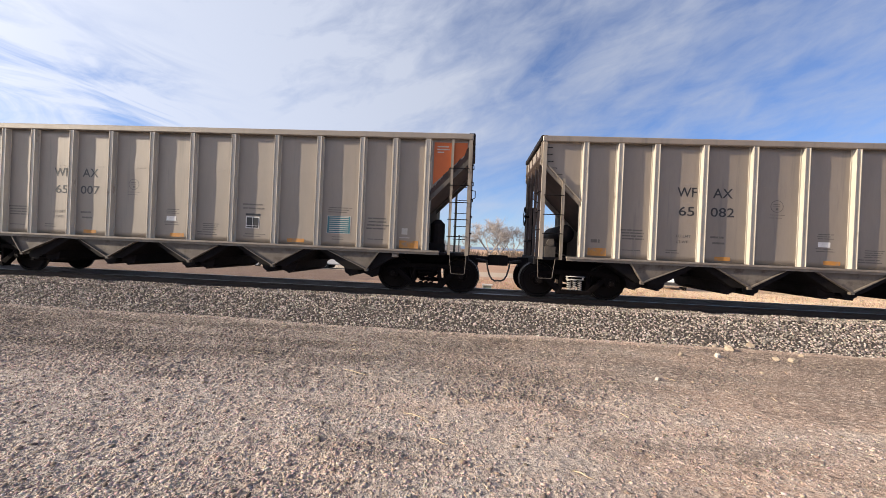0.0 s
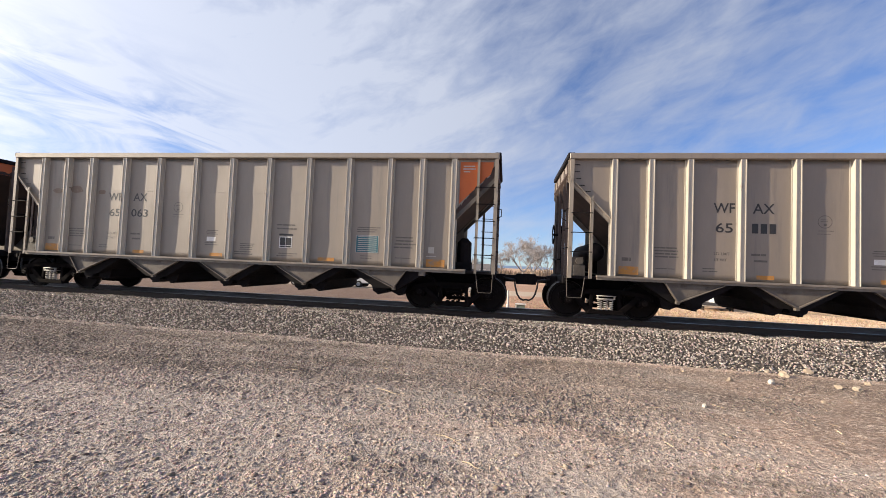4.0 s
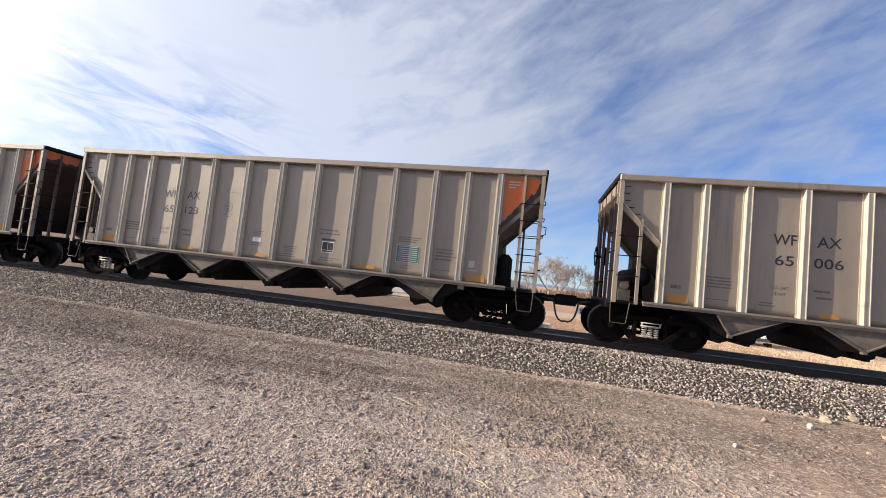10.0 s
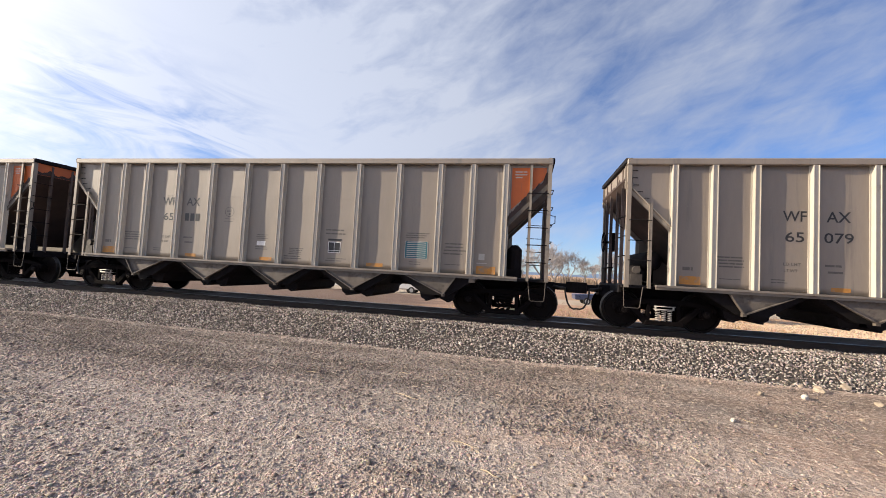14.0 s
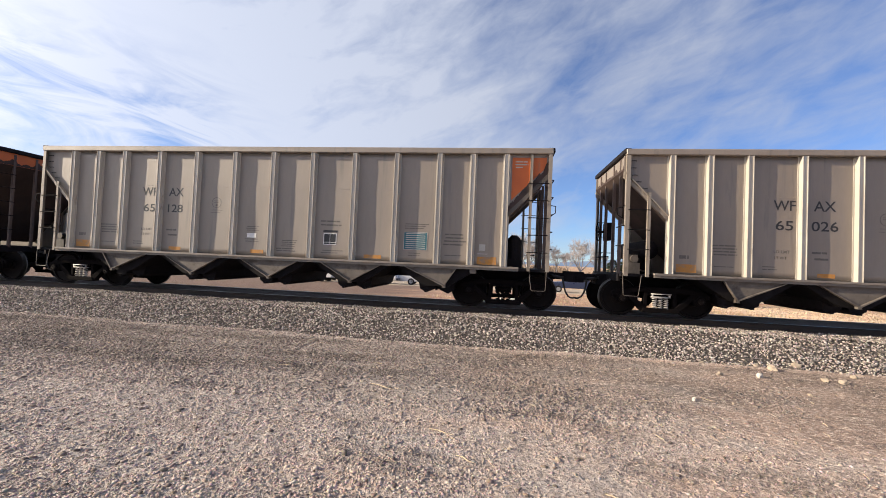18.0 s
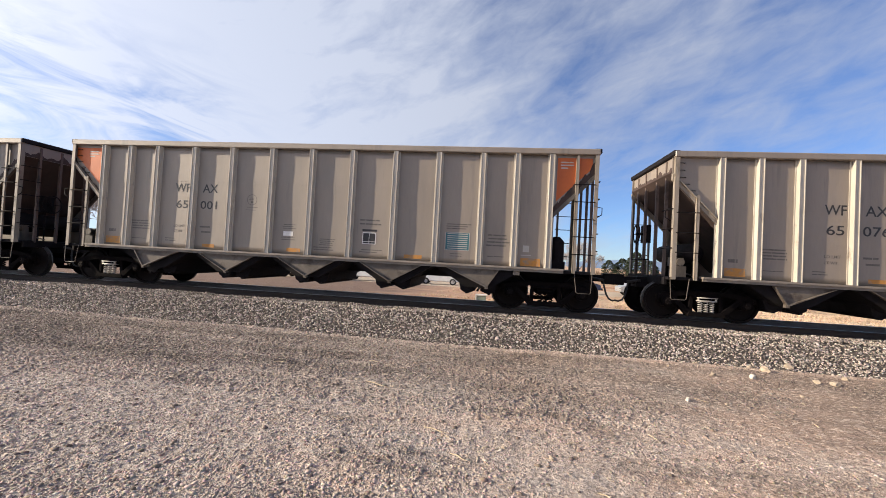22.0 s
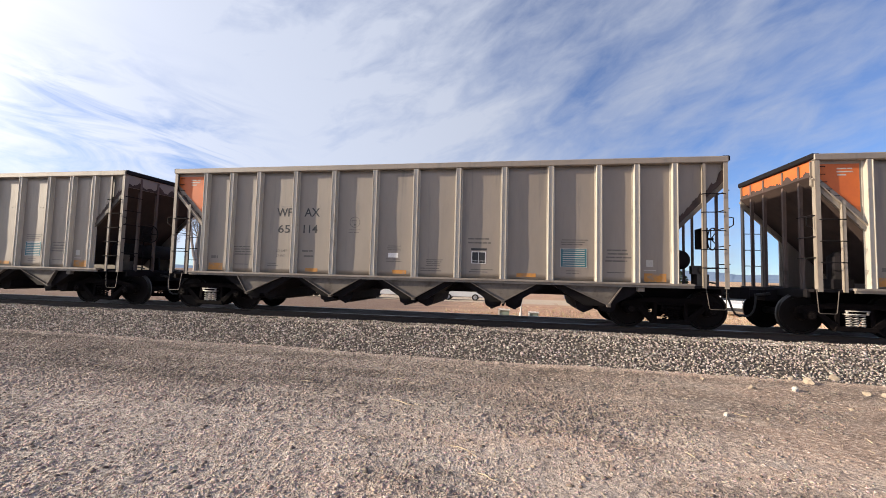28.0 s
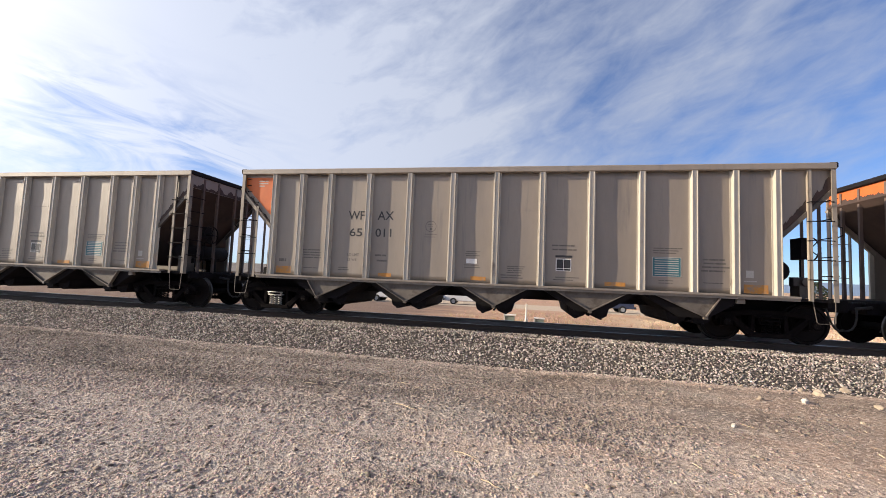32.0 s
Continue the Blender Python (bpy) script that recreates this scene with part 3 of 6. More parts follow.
def on_lot(rng, n):
    out = []
    while len(out) < n:
        y = 2.3 + 6.9 * rng.uniform(0, 1) ** 1.25
        x = rng.uniform(-1.75, 1.35) * (y + 1.0)
        thick = 0.60 + 0.75 * noise.noise((x * 0.5 + 4, y * 0.8, 2.0)) + 0.3 * noise.noise((x * 1.9, y * 2.6, 6.0)) - 0.12 * x
        if rng.uniform(0, 1) < thick:
            out.append((x, y, ground_height(x, y) + 0.001))
    return np.array(out)


tagged(stones("gravel", 95000, on_lot, (0.007, 0.018), GRAVEL, 0.72, 5, 2), "small pinkish and grey pebbles strewn over the lot", "gravel", kind="stuff")
tagged(stones("coarse_gravel", 13000, on_lot, (0.013, 0.026), GRAVEL, 0.55, 6), "coarser grey pebbles strewn over the lot", "gravel", kind="stuff")

CLOD = islands("dark_dirt_clods", [(0.16, 0.118, 0.095), (0.24, 0.18, 0.145), (0.10, 0.078, 0.066), (0.30, 0.225, 0.18)])
tagged(stones("dirt_clods", 2200, on_lot, (0.014, 0.034), CLOD, 0.62, 17), "dark brown clods of dirt scattered over the lot", "dirt", kind="stuff")


CHIP = islands("grey_stone_chips", [(0.19, 0.15, 0.13), (0.31, 0.246, 0.21), (0.37, 0.303, 0.262), (0.23, 0.184, 0.161), (0.33, 0.263, 0.224), (0.42, 0.354, 0.311)], dusty=True)


def on_middle(rng, n):
    at = on_lot(rng, int(n * 2.6))
    return at[at[:, 1] > 5.0][:n]


tagged(stones("stone_chips", 24000, on_middle, (0.016, 0.036), CHIP, 0.62, 26, 1), "broken stone chips lying on the lot", "gravel", kind="stuff")


def straw_litter(rng, n):
    """Short broken straws lying flat."""
    verts, faces = [], []
    for k in range(n):
        y = 2.4 + 6.2 * rng.uniform(0, 1) ** 1.2
        x = rng.uniform(-1.5, 1.3) * (y + 0.5)
        a, l, w = rng.uniform(0, math.pi), rng.uniform(0.03, 0.11), rng.uniform(0.0018, 0.0035)
        u, v = math.cos(a), math.sin(a)
        z = ground_height(x, y) + 0.012
        i = len(verts)
        for s, t in ((-1, 0), (1, 0.015)):
            verts += [(x + s * u * l / 2 - v * w, y + s * v * l / 2 + u * w, z + t), (x + s * u * l / 2 + v * w, y + s * v * l / 2 - u * w, z + t), (x + s * u * l / 2, y + s * v * l / 2, z + t + 2 * w)]
        faces += [(i, i + 1, i + 4, i + 3), (i + 1, i + 2, i + 5, i + 4), (i + 2, i, i + 3, i + 5)]
    me = bpy.data.meshes.new("straw_litter")
    me.from_pydata(verts, [], faces)
    me.materials.append(islands("broken_straw", [(0.50, 0.40, 0.28), (0.38, 0.29, 0.20), (0.22, 0.16, 0.12)]))
    tagged(new("straw_litter", me), "short broken straws scattered over the gravel", "straw", kind="stuff")


straw_litter(np.random.default_rng(31), 450)

# ---- the track ----
track = tagged(new("railway_track"), "straight track of worn steel rails on dark timber sleepers", "railway track", kind="structure")


def rail_profile(y):
    half = [(0.076, 0.0), (0.076, 0.012), (0.02, 0.028), (0.009, 0.05), (0.009, 0.125), (0.036, 0.14), (0.037, 0.168), (0.028, 0.176)]
    return [(y + a, b) for a, b in half] + [(y - a, b) for a, b in half[::-1]]


for sgn in (-1, 1):
    bm = bmesh.new()
    prism(bm, [(p, RAIL - 0.176 + q) for p, q in rail_profile(TRACK_Y + sgn * 0.755)], -700, 700, "x")
    bm.normal_update()
    bm.faces.ensure_lookup_table()
    for f in bm.faces:
        if f.calc_center_median().z > RAIL - 0.004:
            f.material_index = 1
    part("rail", bm, (RAILSIDE if sgn == -1 else PALE_RAIL, BRIGHT), track, "rusty steel rail with a polished running surface" if sgn == -1 else "pale steel rail with a polished running surface")
tie_mesh = mesh_of("sleeper", bevelled(shape(box, -0.115, 0.115, -1.30, 1.30, -0.18, 0.0), 0.012), TIE)
plate_mesh = mesh_of("tie_plate", bevelled(shape(box, -0.10, 0.10, -0.17, 0.17, 0.0, 0.016), 0.004), RAILSIDE)
for k in range(-72, 60):
    x = k * 0.52 + 0.03 * noise.noise((k * 3.3, 1, 1))
    s = part("sleeper", tie_mesh, None, track, at=pose(x, TRACK_Y + 0.03 * noise.noise((k * 2.1, 5, 1)), RAIL - 0.192, 0, 0, 1.2 * noise.noise((k * 1.7, 2, 7))))
    if -40 < k < 32:
        for sgn in (-1, 1):
            part("tie_plate", plate_mesh, None, s, at=pose(0, sgn * 0.755, 0))

# ---- loose stones and sticks on the lot ----
ROCK_WHITE = material("chalky_white_stone", (0.58, 0.53, 0.46), (0.46, 0.41, 0.35), rough=0.9, scale=9.0, fine=40, bump=0.4)
ROCK = material("pale_sandstone", (0.38, 0.315, 0.245), (0.28, 0.225, 0.17), rough=0.9, scale=9.0, fine=40, bump=0.4, vary=0.12)


def rock(x, y, size, seed, label):
    bm = bmesh.new()
    bmesh.ops.create_icosphere(bm, subdivisions=2, radius=1)
    for v in bm.verts:
        k = 1 + 0.45 * noise.noise(v.co * 1.5 + Vector((seed * 5.1, 0, 0))) + 0.16 * noise.noise(v.co * 3.1 + Vector((0, seed, 0)))
        v.co = Vector((v.co.x * size * 1.15, v.co.y * size * 0.8, max(v.co.z, -0.55) * size * 0.9)) * k
    ob = new("rock", mesh_of("rock", bm, ROCK_WHITE if label.startswith("white") else ROCK))
    ob.matrix_basis = pose(x, y, max(ground_height(x, y), bed_height(x, y) if y > 9.1 else -9) + size * 0.38, 0, 0, seed * 47)
    tagged(ob, label, "rock", group="stones at the foot of the ballast")


SHRINK = 0.80
ROCKS = [(4.72, 8.2, 0.080), (5.31, 8.86, 0.105), (5.95, 9.2, 0.085), (4.02, 8.14, 0.062), (4.17, 9.1, 0.05), (5.81, 8.25, 0.07), (6.05, 8.18, 0.075), (5.18, 9.12, 0.06), (2.81, 6.35, 0.045), (4.87, 7.21, 0.04), (0.01, 4.96, 0.03), (2.45, 7.99, 0.035), (3.45, 8.62, 0.04), (6.6, 8.7, 0.06), (1.5, 8.75, 0.045), (-0.35, 8.85, 0.05), (-2.3, 8.9, 0.045), (0.62, 4.08, 0.03), (0.17, 4.22, 0.028), (-4.1, 8.8, 0.05), (3.3, 6.3, 0.028), (-5.3, 6.1, 0.035), (-1.2, 7.3, 0.03)]
for i, (x, y, s) in enumerate(ROCKS):
    rock(x, y, s * SHRINK, i + 1.0, "white chalky stone lying on the gravel" if i in (0, 8) else "pale angular sandstone rock at the foot of the ballast" if s > 0.06 else "small pale stone lying on the gravel")

STRAW = material("bleached_straw", (0.55, 0.45, 0.31), (0.42, 0.33, 0.22), rough=0.8, scale=20.0)
for i, (x, y, length, turn) in enumerate([(-1.6, 5.8, 0.46, -28), (-0.55, 4.45, 0.30, -22), (0.9, 4.5, 0.26, 35), (-0.25, 3.9, 0.22, -35), (2.1, 6.1, 0.2, 12), (-3.4, 6.4, 0.24, 5), (1.0, 3.5, 0.2, -40), (-2.0, 7.0, 0.22, -8)]):
    bm = bmesh.new()
    tube(bm, [(-length / 2, 0, 0.0), (-length / 6, 0.012, 0.006), (length / 5, -0.006, 0.004), (length / 2, 0.01, 0.0)], [0.005, 0.006, 0.005, 0.002], 5)
    ob = new("dry_stalk", mesh_of("dry_stalk", bm, STRAW))
    ob.matrix_basis = pose(x, y, ground_height(x, y) + 0.008, 0, 0, turn)
    tagged(ob, "bleached dry grass stalk lying on the gravel", "twig", group="dry stalks on the lot")


# ---- the hopper cars ----
# a car's own space: x along the track from its middle, -y to the viewer, z from the rail top
RIBS = [-6.155, -5.33, -4.487, -3.377, -2.256, -1.11, 0.0, 1.11, 2.256, 3.377, 4.487, 5.33, 6.155]
SHEET_Y, FACE_Y = -1.45, -1.565
TOP, CHORD, FOOT = 4.013, 3.866, 1.09


def rib_outline(sgn=-1):
    o = [(-0.098, 1.448), (-0.098, 1.459), (-0.068, 1.461), (-0.058, 1.565), (-0.044, 1.565), (-0.044, 1.548), (0.044, 1.548), (0.044, 1.565), (0.058, 1.565), (0.068, 1.461), (0.098, 1.459), (0.098, 1.448)]
    return [(x, sgn * y) for x, y in o]


def make_rib(bm, bolts=True):
    prism(bm, rib_outline(), FOOT, CHORD, "z")
    if not bolts:
        return
    n = len(bm.faces)
    for z in np.arange(1.2, 3.8, 0.2):      # bolt heads down both lips
        for x in (-0.086, 0.086):
            box(bm, x - 0.007, x + 0.007, -1.467, -1.458, z - 0.009, z + 0.009)
    for f in list(bm.faces)[n:]:
        f.material_index = 1


SEAM = 2.93


def sheet_y(x, z):
    """The side sheets' outer face: pressed in a little between the ribs by loads, above and below the riveted seam."""
    if not RIBS[0] < x < RIBS[-1] or not FOOT < z < CHORD:
        return SHEET_Y
    k = sum(1 for r in RIBS if r <= x) - 1
    u = (x - RIBS[k]) / (RIBS[k + 1] - RIBS[k])
    seed = k * 1.37 + 0.4
    hold = math.sin(math.pi * u) ** 0.8 * min(1.0, (z - FOOT) * 1.6, (CHORD - z) * 2.2, 0.35 + abs(z - SEAM) * 2.5)
    wave = 0.45 + 0.55 * noise.noise((u * 1.4 + seed * 9.1, z * 1.2, seed)) + 0.25 * noise.noise((u * 3.0, z * 2.4 + seed * 4.0, seed))
    return SHEET_Y + 0.017 * hold * max(0.0, wave)


def make_panel(bm, a, b):
    """A side sheet between two ribs."""
    nx, nz = 10, 20
    mid, g = (a + b) / 2, []
    for j in range(nz + 1):
        z = FOOT + (CHORD - FOOT) * j / nz
        g.append([bm.verts.new((x - mid, sheet_y(x, z), z)) for x in [a + (b - a) * i / nx for i in range(nx + 1)]])
    faces = [bm.faces.new((g[j][i], g[j][i + 1], g[j + 1][i + 1], g[j + 1][i])) for j in range(nz) for i in range(nx)]
    for f in faces:
        f.smooth = True
    r = bmesh.ops.extrude_face_region(bm, geom=faces)
    for v in [e for e in r["geom"] if isinstance(e, bmesh.types.BMVert)]:
        v.co.y += 0.02


def follow(bm, lift=0.0035):
    """Lays flat markings on the buckled sheets."""
    for k in range(4):
        long = [e for e in bm.edges if e.calc_length() > 0.16]
        if not long:
            break
        bmesh.ops.subdivide_edges(bm, edges=long, cuts=1, use_grid_fill=True)
    for v in bm.verts:
        v.co.y += sheet_y(v.co.x, v.co.z) - SHEET_Y - lift + 0.002


def make_rivets(bm, x0, x1, z, step):
    n = int((x1 - x0) / step)
    for k in range(n + 1):
        x = x0 + (x1 - x0) * k / max(1, n)
        box(bm, x - 0.008, x + 0.008, sheet_y(x, z) - 0.007, sheet_y(x, z) + 0.004, z - 0.008, z + 0.008)


def make_gusset(bm, end):
    """The V-shaped side of a hopper with its turned flange; end: -1 or 1 for the outermost ones."""
    tip = 0.22 * end
    a, b = (-0.80 if end >= 0 else -0.52), (0.80 if end <= 0 else 0.52)
    prism(bm, [(a, 0.985), (b, 0.985), (tip, 0.53)], -1.50, -1.48)
    for x in (a, b):
        d = Vector((tip - x, 0.53 - 0.985)).normalized() * 0.07
        n = Vector((-d.y, d.x)) if x < tip else Vector((d.y, -d.x))
        prism(bm, [(x, 0.985), (tip, 0.53), (tip + n.x * 0.3, 0.53 + n.y * 0.3 + 0.01), (x + n.x * 0.45, 0.985)], -1.57, -1.47)
    for k in (-0.3, -0.12, 0.1, 0.28):
        box(bm, k - 0.02, k + 0.02, -1.512, -1.5, 0.90, 0.915)
    box(bm, tip - 0.04, tip + 0.04, -1.55, -1.46, 0.50, 0.58)


def make_hopper(bm):
    """A pocket that narrows downwards, with two discharge doors."""
    prism(bm, [(-1.08, 1.0), (1.08, 1.0), (0.30, 0.52), (-0.30, 0.52)], -1.43, 1.43)
    for s in (-1, 1):
        prism(bm, [(s * 0.04, 0.60), (s * 0.50, 0.66), (s * 0.44, 0.42), (s * 0.28, 0.33), (s * 0.07, 0.42)], -1.15, 1.15)
        box(bm, min(s * 0.26, s * 0.32), max(s * 0.26, s * 0.32), -1.20, 1.20, 0.335, 0.38)
    tube(bm, [(0, -1.3, 0.44), (0, 1.3, 0.44)], 0.03, 6)


def helix(bm, x, y, z0, z1, r, turns, wire):
    n = turns * 6
    tube(bm, [(x + r * math.cos(k * math.pi / 3), y + r * math.sin(k * math.pi / 3), z0 + (z1 - z0) * k / n) for k in range(n + 1)], wire, 4)


def make_side_frame(bm):
    y0, y1 = -1.09, -0.93
    prism(bm, [(-1.12, 0.46), (-1.12, 0.60), (-0.98, 0.67), (-0.52, 0.74), (0.52, 0.74), (0.98, 0.67), (1.12, 0.60), (1.12, 0.46), (0.98, 0.56), (0.44, 0.63), (-0.44, 0.63), (-0.98, 0.56)], y0, y1)
    for s in (-1, 1):
        prism(bm, [(s * 0.86, 0.58), (s * 0.72, 0.60), (s * 0.30, 0.24), (s * 0.42, 0.14)], y0, y1)
        prism(bm, [(s * 0.28, 0.64), (s * 0.36, 0.64), (s * 0.40, 0.22), (s * 0.30, 0.20)], y0 + 0.02, y1)
        prism(bm, [(s * 0.76, 0.36), (s * 1.02, 0.36), (s * 1.04, 0.58), (s * 0.74, 0.58)], y0 - 0.02, y1)
        tube(bm, [(s * 0.889, y0 - 0.07, 0.457), (s * 0.889, y1, 0.457)], 0.105, 12)
    prism(bm, [(-0.44, 0.13), (0.44, 0.13), (0.40, 0.235), (-0.40, 0.235)], y0 - 0.03, y1 + 0.03)
    box(bm, -0.30, 0.30, y0 - 0.02, y1, 0.565, 0.635)


def make_springs(bm):
    for x in (-0.13, 0.0, 0.13):
        helix(bm, x, -1.075, 0.235, 0.50, 0.050, 5, 0.014)
    box(bm, -0.21, 0.21, -1.15, -1.0, 0.50, 0.525)
    for x in (-0.195, 0.195):
        box(bm, x - 0.016, x + 0.016, -1.15, -1.11, 0.525, 0.575)
    box(bm, -0.23, 0.23, -1.15, -1.11, 0.575, 0.597)


WHEEL_PROFILE = [(0.02, 0.60), (0.12, 0.60), (0.13, 0.64), (0.36, 0.70), (0.40, 0.672), (0.485, 0.672), (0.487, 0.69), (0.462, 0.705), (0.456, 0.80), (0.40, 0.805), (0.385, 0.765), (0.15, 0.775), (0.13, 0.82), (0.075, 0.82), (0.07, 1.17), (0.02, 1.17)]


def make_wheelset(bm):
    for s in (-1, 1):
        lathe(bm, [(r, s * y) for r, y in WHEEL_PROFILE], 24, lambda i: 1 if i in (6, 7) else 0)
        for k in range(3):      # bolts of the bearing cap
            a = 2 * math.pi * k / 3
            x, z = 0.045 * math.cos(a), 0.045 * math.sin(a)
            tube(bm, [(x, s * 1.165, z), (x, s * 1.195, z)], 0.016, 6)
    tube(bm, [(0, -0.62, 0), (0, 0.62, 0)], 0.085, 12)


def make_coupler(bm, s):
    """Draft box, shank and knuckle at one end."""
    box(bm, min(s * 7.2, s * 7.52), max(s * 7.2, s * 7.52), -0.24, 0.24, 0.72, 1.0)
    box(bm, min(s * 7.5, s * 7.86), max(s * 7.5, s * 7.86), -0.09, 0.09, 0.80, 0.98)
    prism(bm, [(s * 7.80, -0.12), (s * 8.10, -0.17), (s * 8.16, -0.05), (s * 8.04, 0.02), (s * 8.06, 0.16), (s * 7.82, 0.17)], 0.74, 1.03, "z")
    box(bm, min(s * 7.18, s * 7.26), max(s * 7.18, s * 7.26), -1.3, 1.3, 0.86, 1.04)


def make_hose(bm, s):
    tube(bm, [(s * 7.76, -0.30, 0.84), (s * 7.79, -0.34, 0.66), (s * 7.84, -0.36, 0.48), (s * 7.91, -0.36, 0.37), (s * 8.0, -0.35, 0.325), (s * 8.09, -0.33, 0.34)], 0.024, 7)
    tube(bm, [(s * 7.45, -0.30, 0.90), (s * 7.78, -0.30, 0.85)], 0.035, 7)


def make_stirrup(bm, s):
    """The bent bar step below a corner."""
    x0, x1 = s * 7.20, s * 6.78
    tube(bm, [(x0, -1.52, 1.06), (x0 - s * 0.02, -1.54, 0.56), (x0 - s * 0.05, -1.54, 0.535), (x1 + s * 0.09, -1.54, 0.535), (x1 + s * 0.06, -1.54, 0.56), (x1, -1.52, 1.02)], 0.009, 6)


def make_end_sheet(bm, s):
    box(bm, min(s * 7.22, s * 7.24), max(s * 7.22, s * 7.24), -1.44, 1.44, 3.53, 3.90)


def make_slope(bm, s):
    prism(bm, [(s * 7.23, 3.56), (s * 7.23, 3.52), (s * 4.95, 1.20), (s * 4.92, 1.24)], -1.44, 1.44)


def make_slope_beam(bm, s):
    """The channel that edges the sloping end."""
    d = 0.085
    prism(bm, [(s * 7.22, 3.46), (s * 7.22, 3.46 - 1.5 * d), (s * 6.13, 2.35 - 1.5 * d), (s * 6.13, 2.35)], -1.49, -1.42)
    if s == -1:
        prism(bm, [(s * 7.22, 3.48), (s * 7.22, 3.455), (s * 6.13, 2.345), (s * 6.13, 2.37)], -1.54, -1.42)


def make_side_soot(bm, s):
    """Black coal soot that has crept up the end panel from the sloping sheet."""
    n = 52
    low = [(s * (6.17 + 1.03 * k / n), 2.385 + 1.065 * k / n) for k in range(n + 1)]
    high = [(x, min(CHORD - 0.03, z + (0.03 if s == -1 else 0.06 + 0.12 * k / n) + (0.10 if s == -1 else 0.24) * max(0.0, 0.35 + noise.noise((k * 0.13, 2.0, s))) + 0.05 * noise.noise((k * 0.7, 7.0, s)) + 0.03 * noise.noise((k * 1.9, 3.0, s)))) for k, (x, z) in enumerate(low)]
    prism(bm, low + high[::-1], SHEET_Y - 0.012, SHEET_Y - 0.008)


def make_end_soot(bm, s):
    n = 90
    low = [(-1.42 + 2.84 * k / n, 3.535) for k in range(n + 1)]
    high = [(y, z + 0.06 + 0.16 * max(0.0, 0.3 + noise.noise((k * 0.13, 5.0, s))) + 0.05 * noise.noise((k * 0.6, 1.0, s)) + 0.02 * noise.noise((k * 1.9, 1.0, s))) for k, (y, z) in enumerate(low)]
    prism(bm, low + high[::-1], s * 7.2405, s * 7.2435, "x")


def make_reservoir(bm, x):
    prof = [(0.02, -1.02), (0.17, -1.0), (0.235, -0.93), (0.24, 0.93), (0.17, 1.0), (0.02, 1.02)]
    n = len(bm.verts)
    lathe(bm, prof, 20)
    bm.verts.ensure_lookup_table()
    for v in bm.verts[n:]:
        v.co += Vector((x, 0, 1.66))
    box(bm, x - 0.16, x + 0.16, -0.5, -0.4, 1.05, 1.52), box(bm, x - 0.16, x + 0.16, 0.4, 0.5, 1.05, 1.52)


def make_valve(bm, x):
    box(bm, x - 0.13, x + 0.13, -1.20, -0.86, 1.06, 1.32)
    box(bm, x - 0.20, x + 0.10, -1.12, -0.95, 1.32, 1.52)
    tube(bm, [(x, -1.02, 1.42), (x, -1.22, 1.42)], 0.09, 10)
    tube(bm, [(x, -0.9, 1.2), (x + 0.3, -0.8, 1.14), (x + 0.5, -0.8, 1.1)], 0.02, 6)


def make_cylinder(bm, x):
    tube(bm, [(x, -0.95, 1.28), (x, -0.95, 1.78)], 0.19, 14)
    tube(bm, [(x, -0.95, 1.78), (x, -0.95, 1.90)], [0.19, 0.08], 14)
    box(bm, x - 0.2, x + 0.2, -1.12, -0.78, 1.06, 1.28)


def make_brake_wheel(bm, s):
    x = s * 7.30
    y = -0.62 * s
    ring = [(x, y + 0.27 * math.cos(a), 2.20 + 0.27 * math.sin(a)) for a in [2 * math.pi * k / 20 for k in range(21)]]
    tube(bm, ring, 0.016, 6, caps=False)
    for k in range(5):
        a = 2 * math.pi * k / 5
        tube(bm, [(x - s * 0.03, y, 2.20), (x, y + 0.27 * math.cos(a), 2.20 + 0.27 * math.sin(a))], 0.012, 5)
    tube(bm, [(x + s * 0.02, y, 2.20), (x - s * 0.16, y, 2.20)], 0.035, 8)


def make_brake_gear(bm, s):
    x = s * 7.12
    y = -0.62 * s
    box(bm, min(x, x - s * 0.14), max(x, x - s * 0.14), y - 0.2, y + 0.2, 1.95, 2.45)
    tube(bm, [(x - s * 0.05, y, 1.95), (x - s * 0.05, y, 1.06)], 0.02, 5)
    box(bm, min(x, x + s * 0.12), max(x, x + s * 0.12), y - 0.5, y + 0.5, 1.46, 1.49)


def make_handrail(bm, s):
    """The bent hand grip that stands out at a corner."""
    tube(bm, [(s * 7.24, -1.52, 2.62), (s * 7.36, -1.52, 2.60), (s * 7.36, -1.52, 2.44), (s * 7.24, -1.52, 2.36)], 0.012, 5)


def make_bars(bm, groups, y):
    """Unreadable stencils: (x0, x1, z, bar height, count, step)."""
    rng = random.Random(4)
    for x0, x1, z, h, count, step in groups:
        for k in range(count):
            a, w = x0 + rng.uniform(0, 0.1) * (x1 - x0), (x1 - x0) * rng.uniform(0.78, 1.0)
            x = a
            while x < a + w:
                d = rng.uniform(0.10, 0.30)
                box(bm, x, min(x + d, a + w), y - 0.001, y, z - k * step, z - k * step + h)
                x += d + 0.016


def make_ring(bm, x, z, r, w, y):
    a = [(math.cos(2 * math.pi * k / 28), math.sin(2 * math.pi * k / 28)) for k in range(28)]
    i, o = [bm.verts.new((x + (r - w) * c, y, z + (r - w) * s)) for c, s in a], [bm.verts.new((x + r * c, y, z + r * s)) for c, s in a]
    for k in range(28):
        bm.faces.new((i[k], i[(k + 1) % 28], o[(k + 1) % 28], o[k]))


MESH = {}


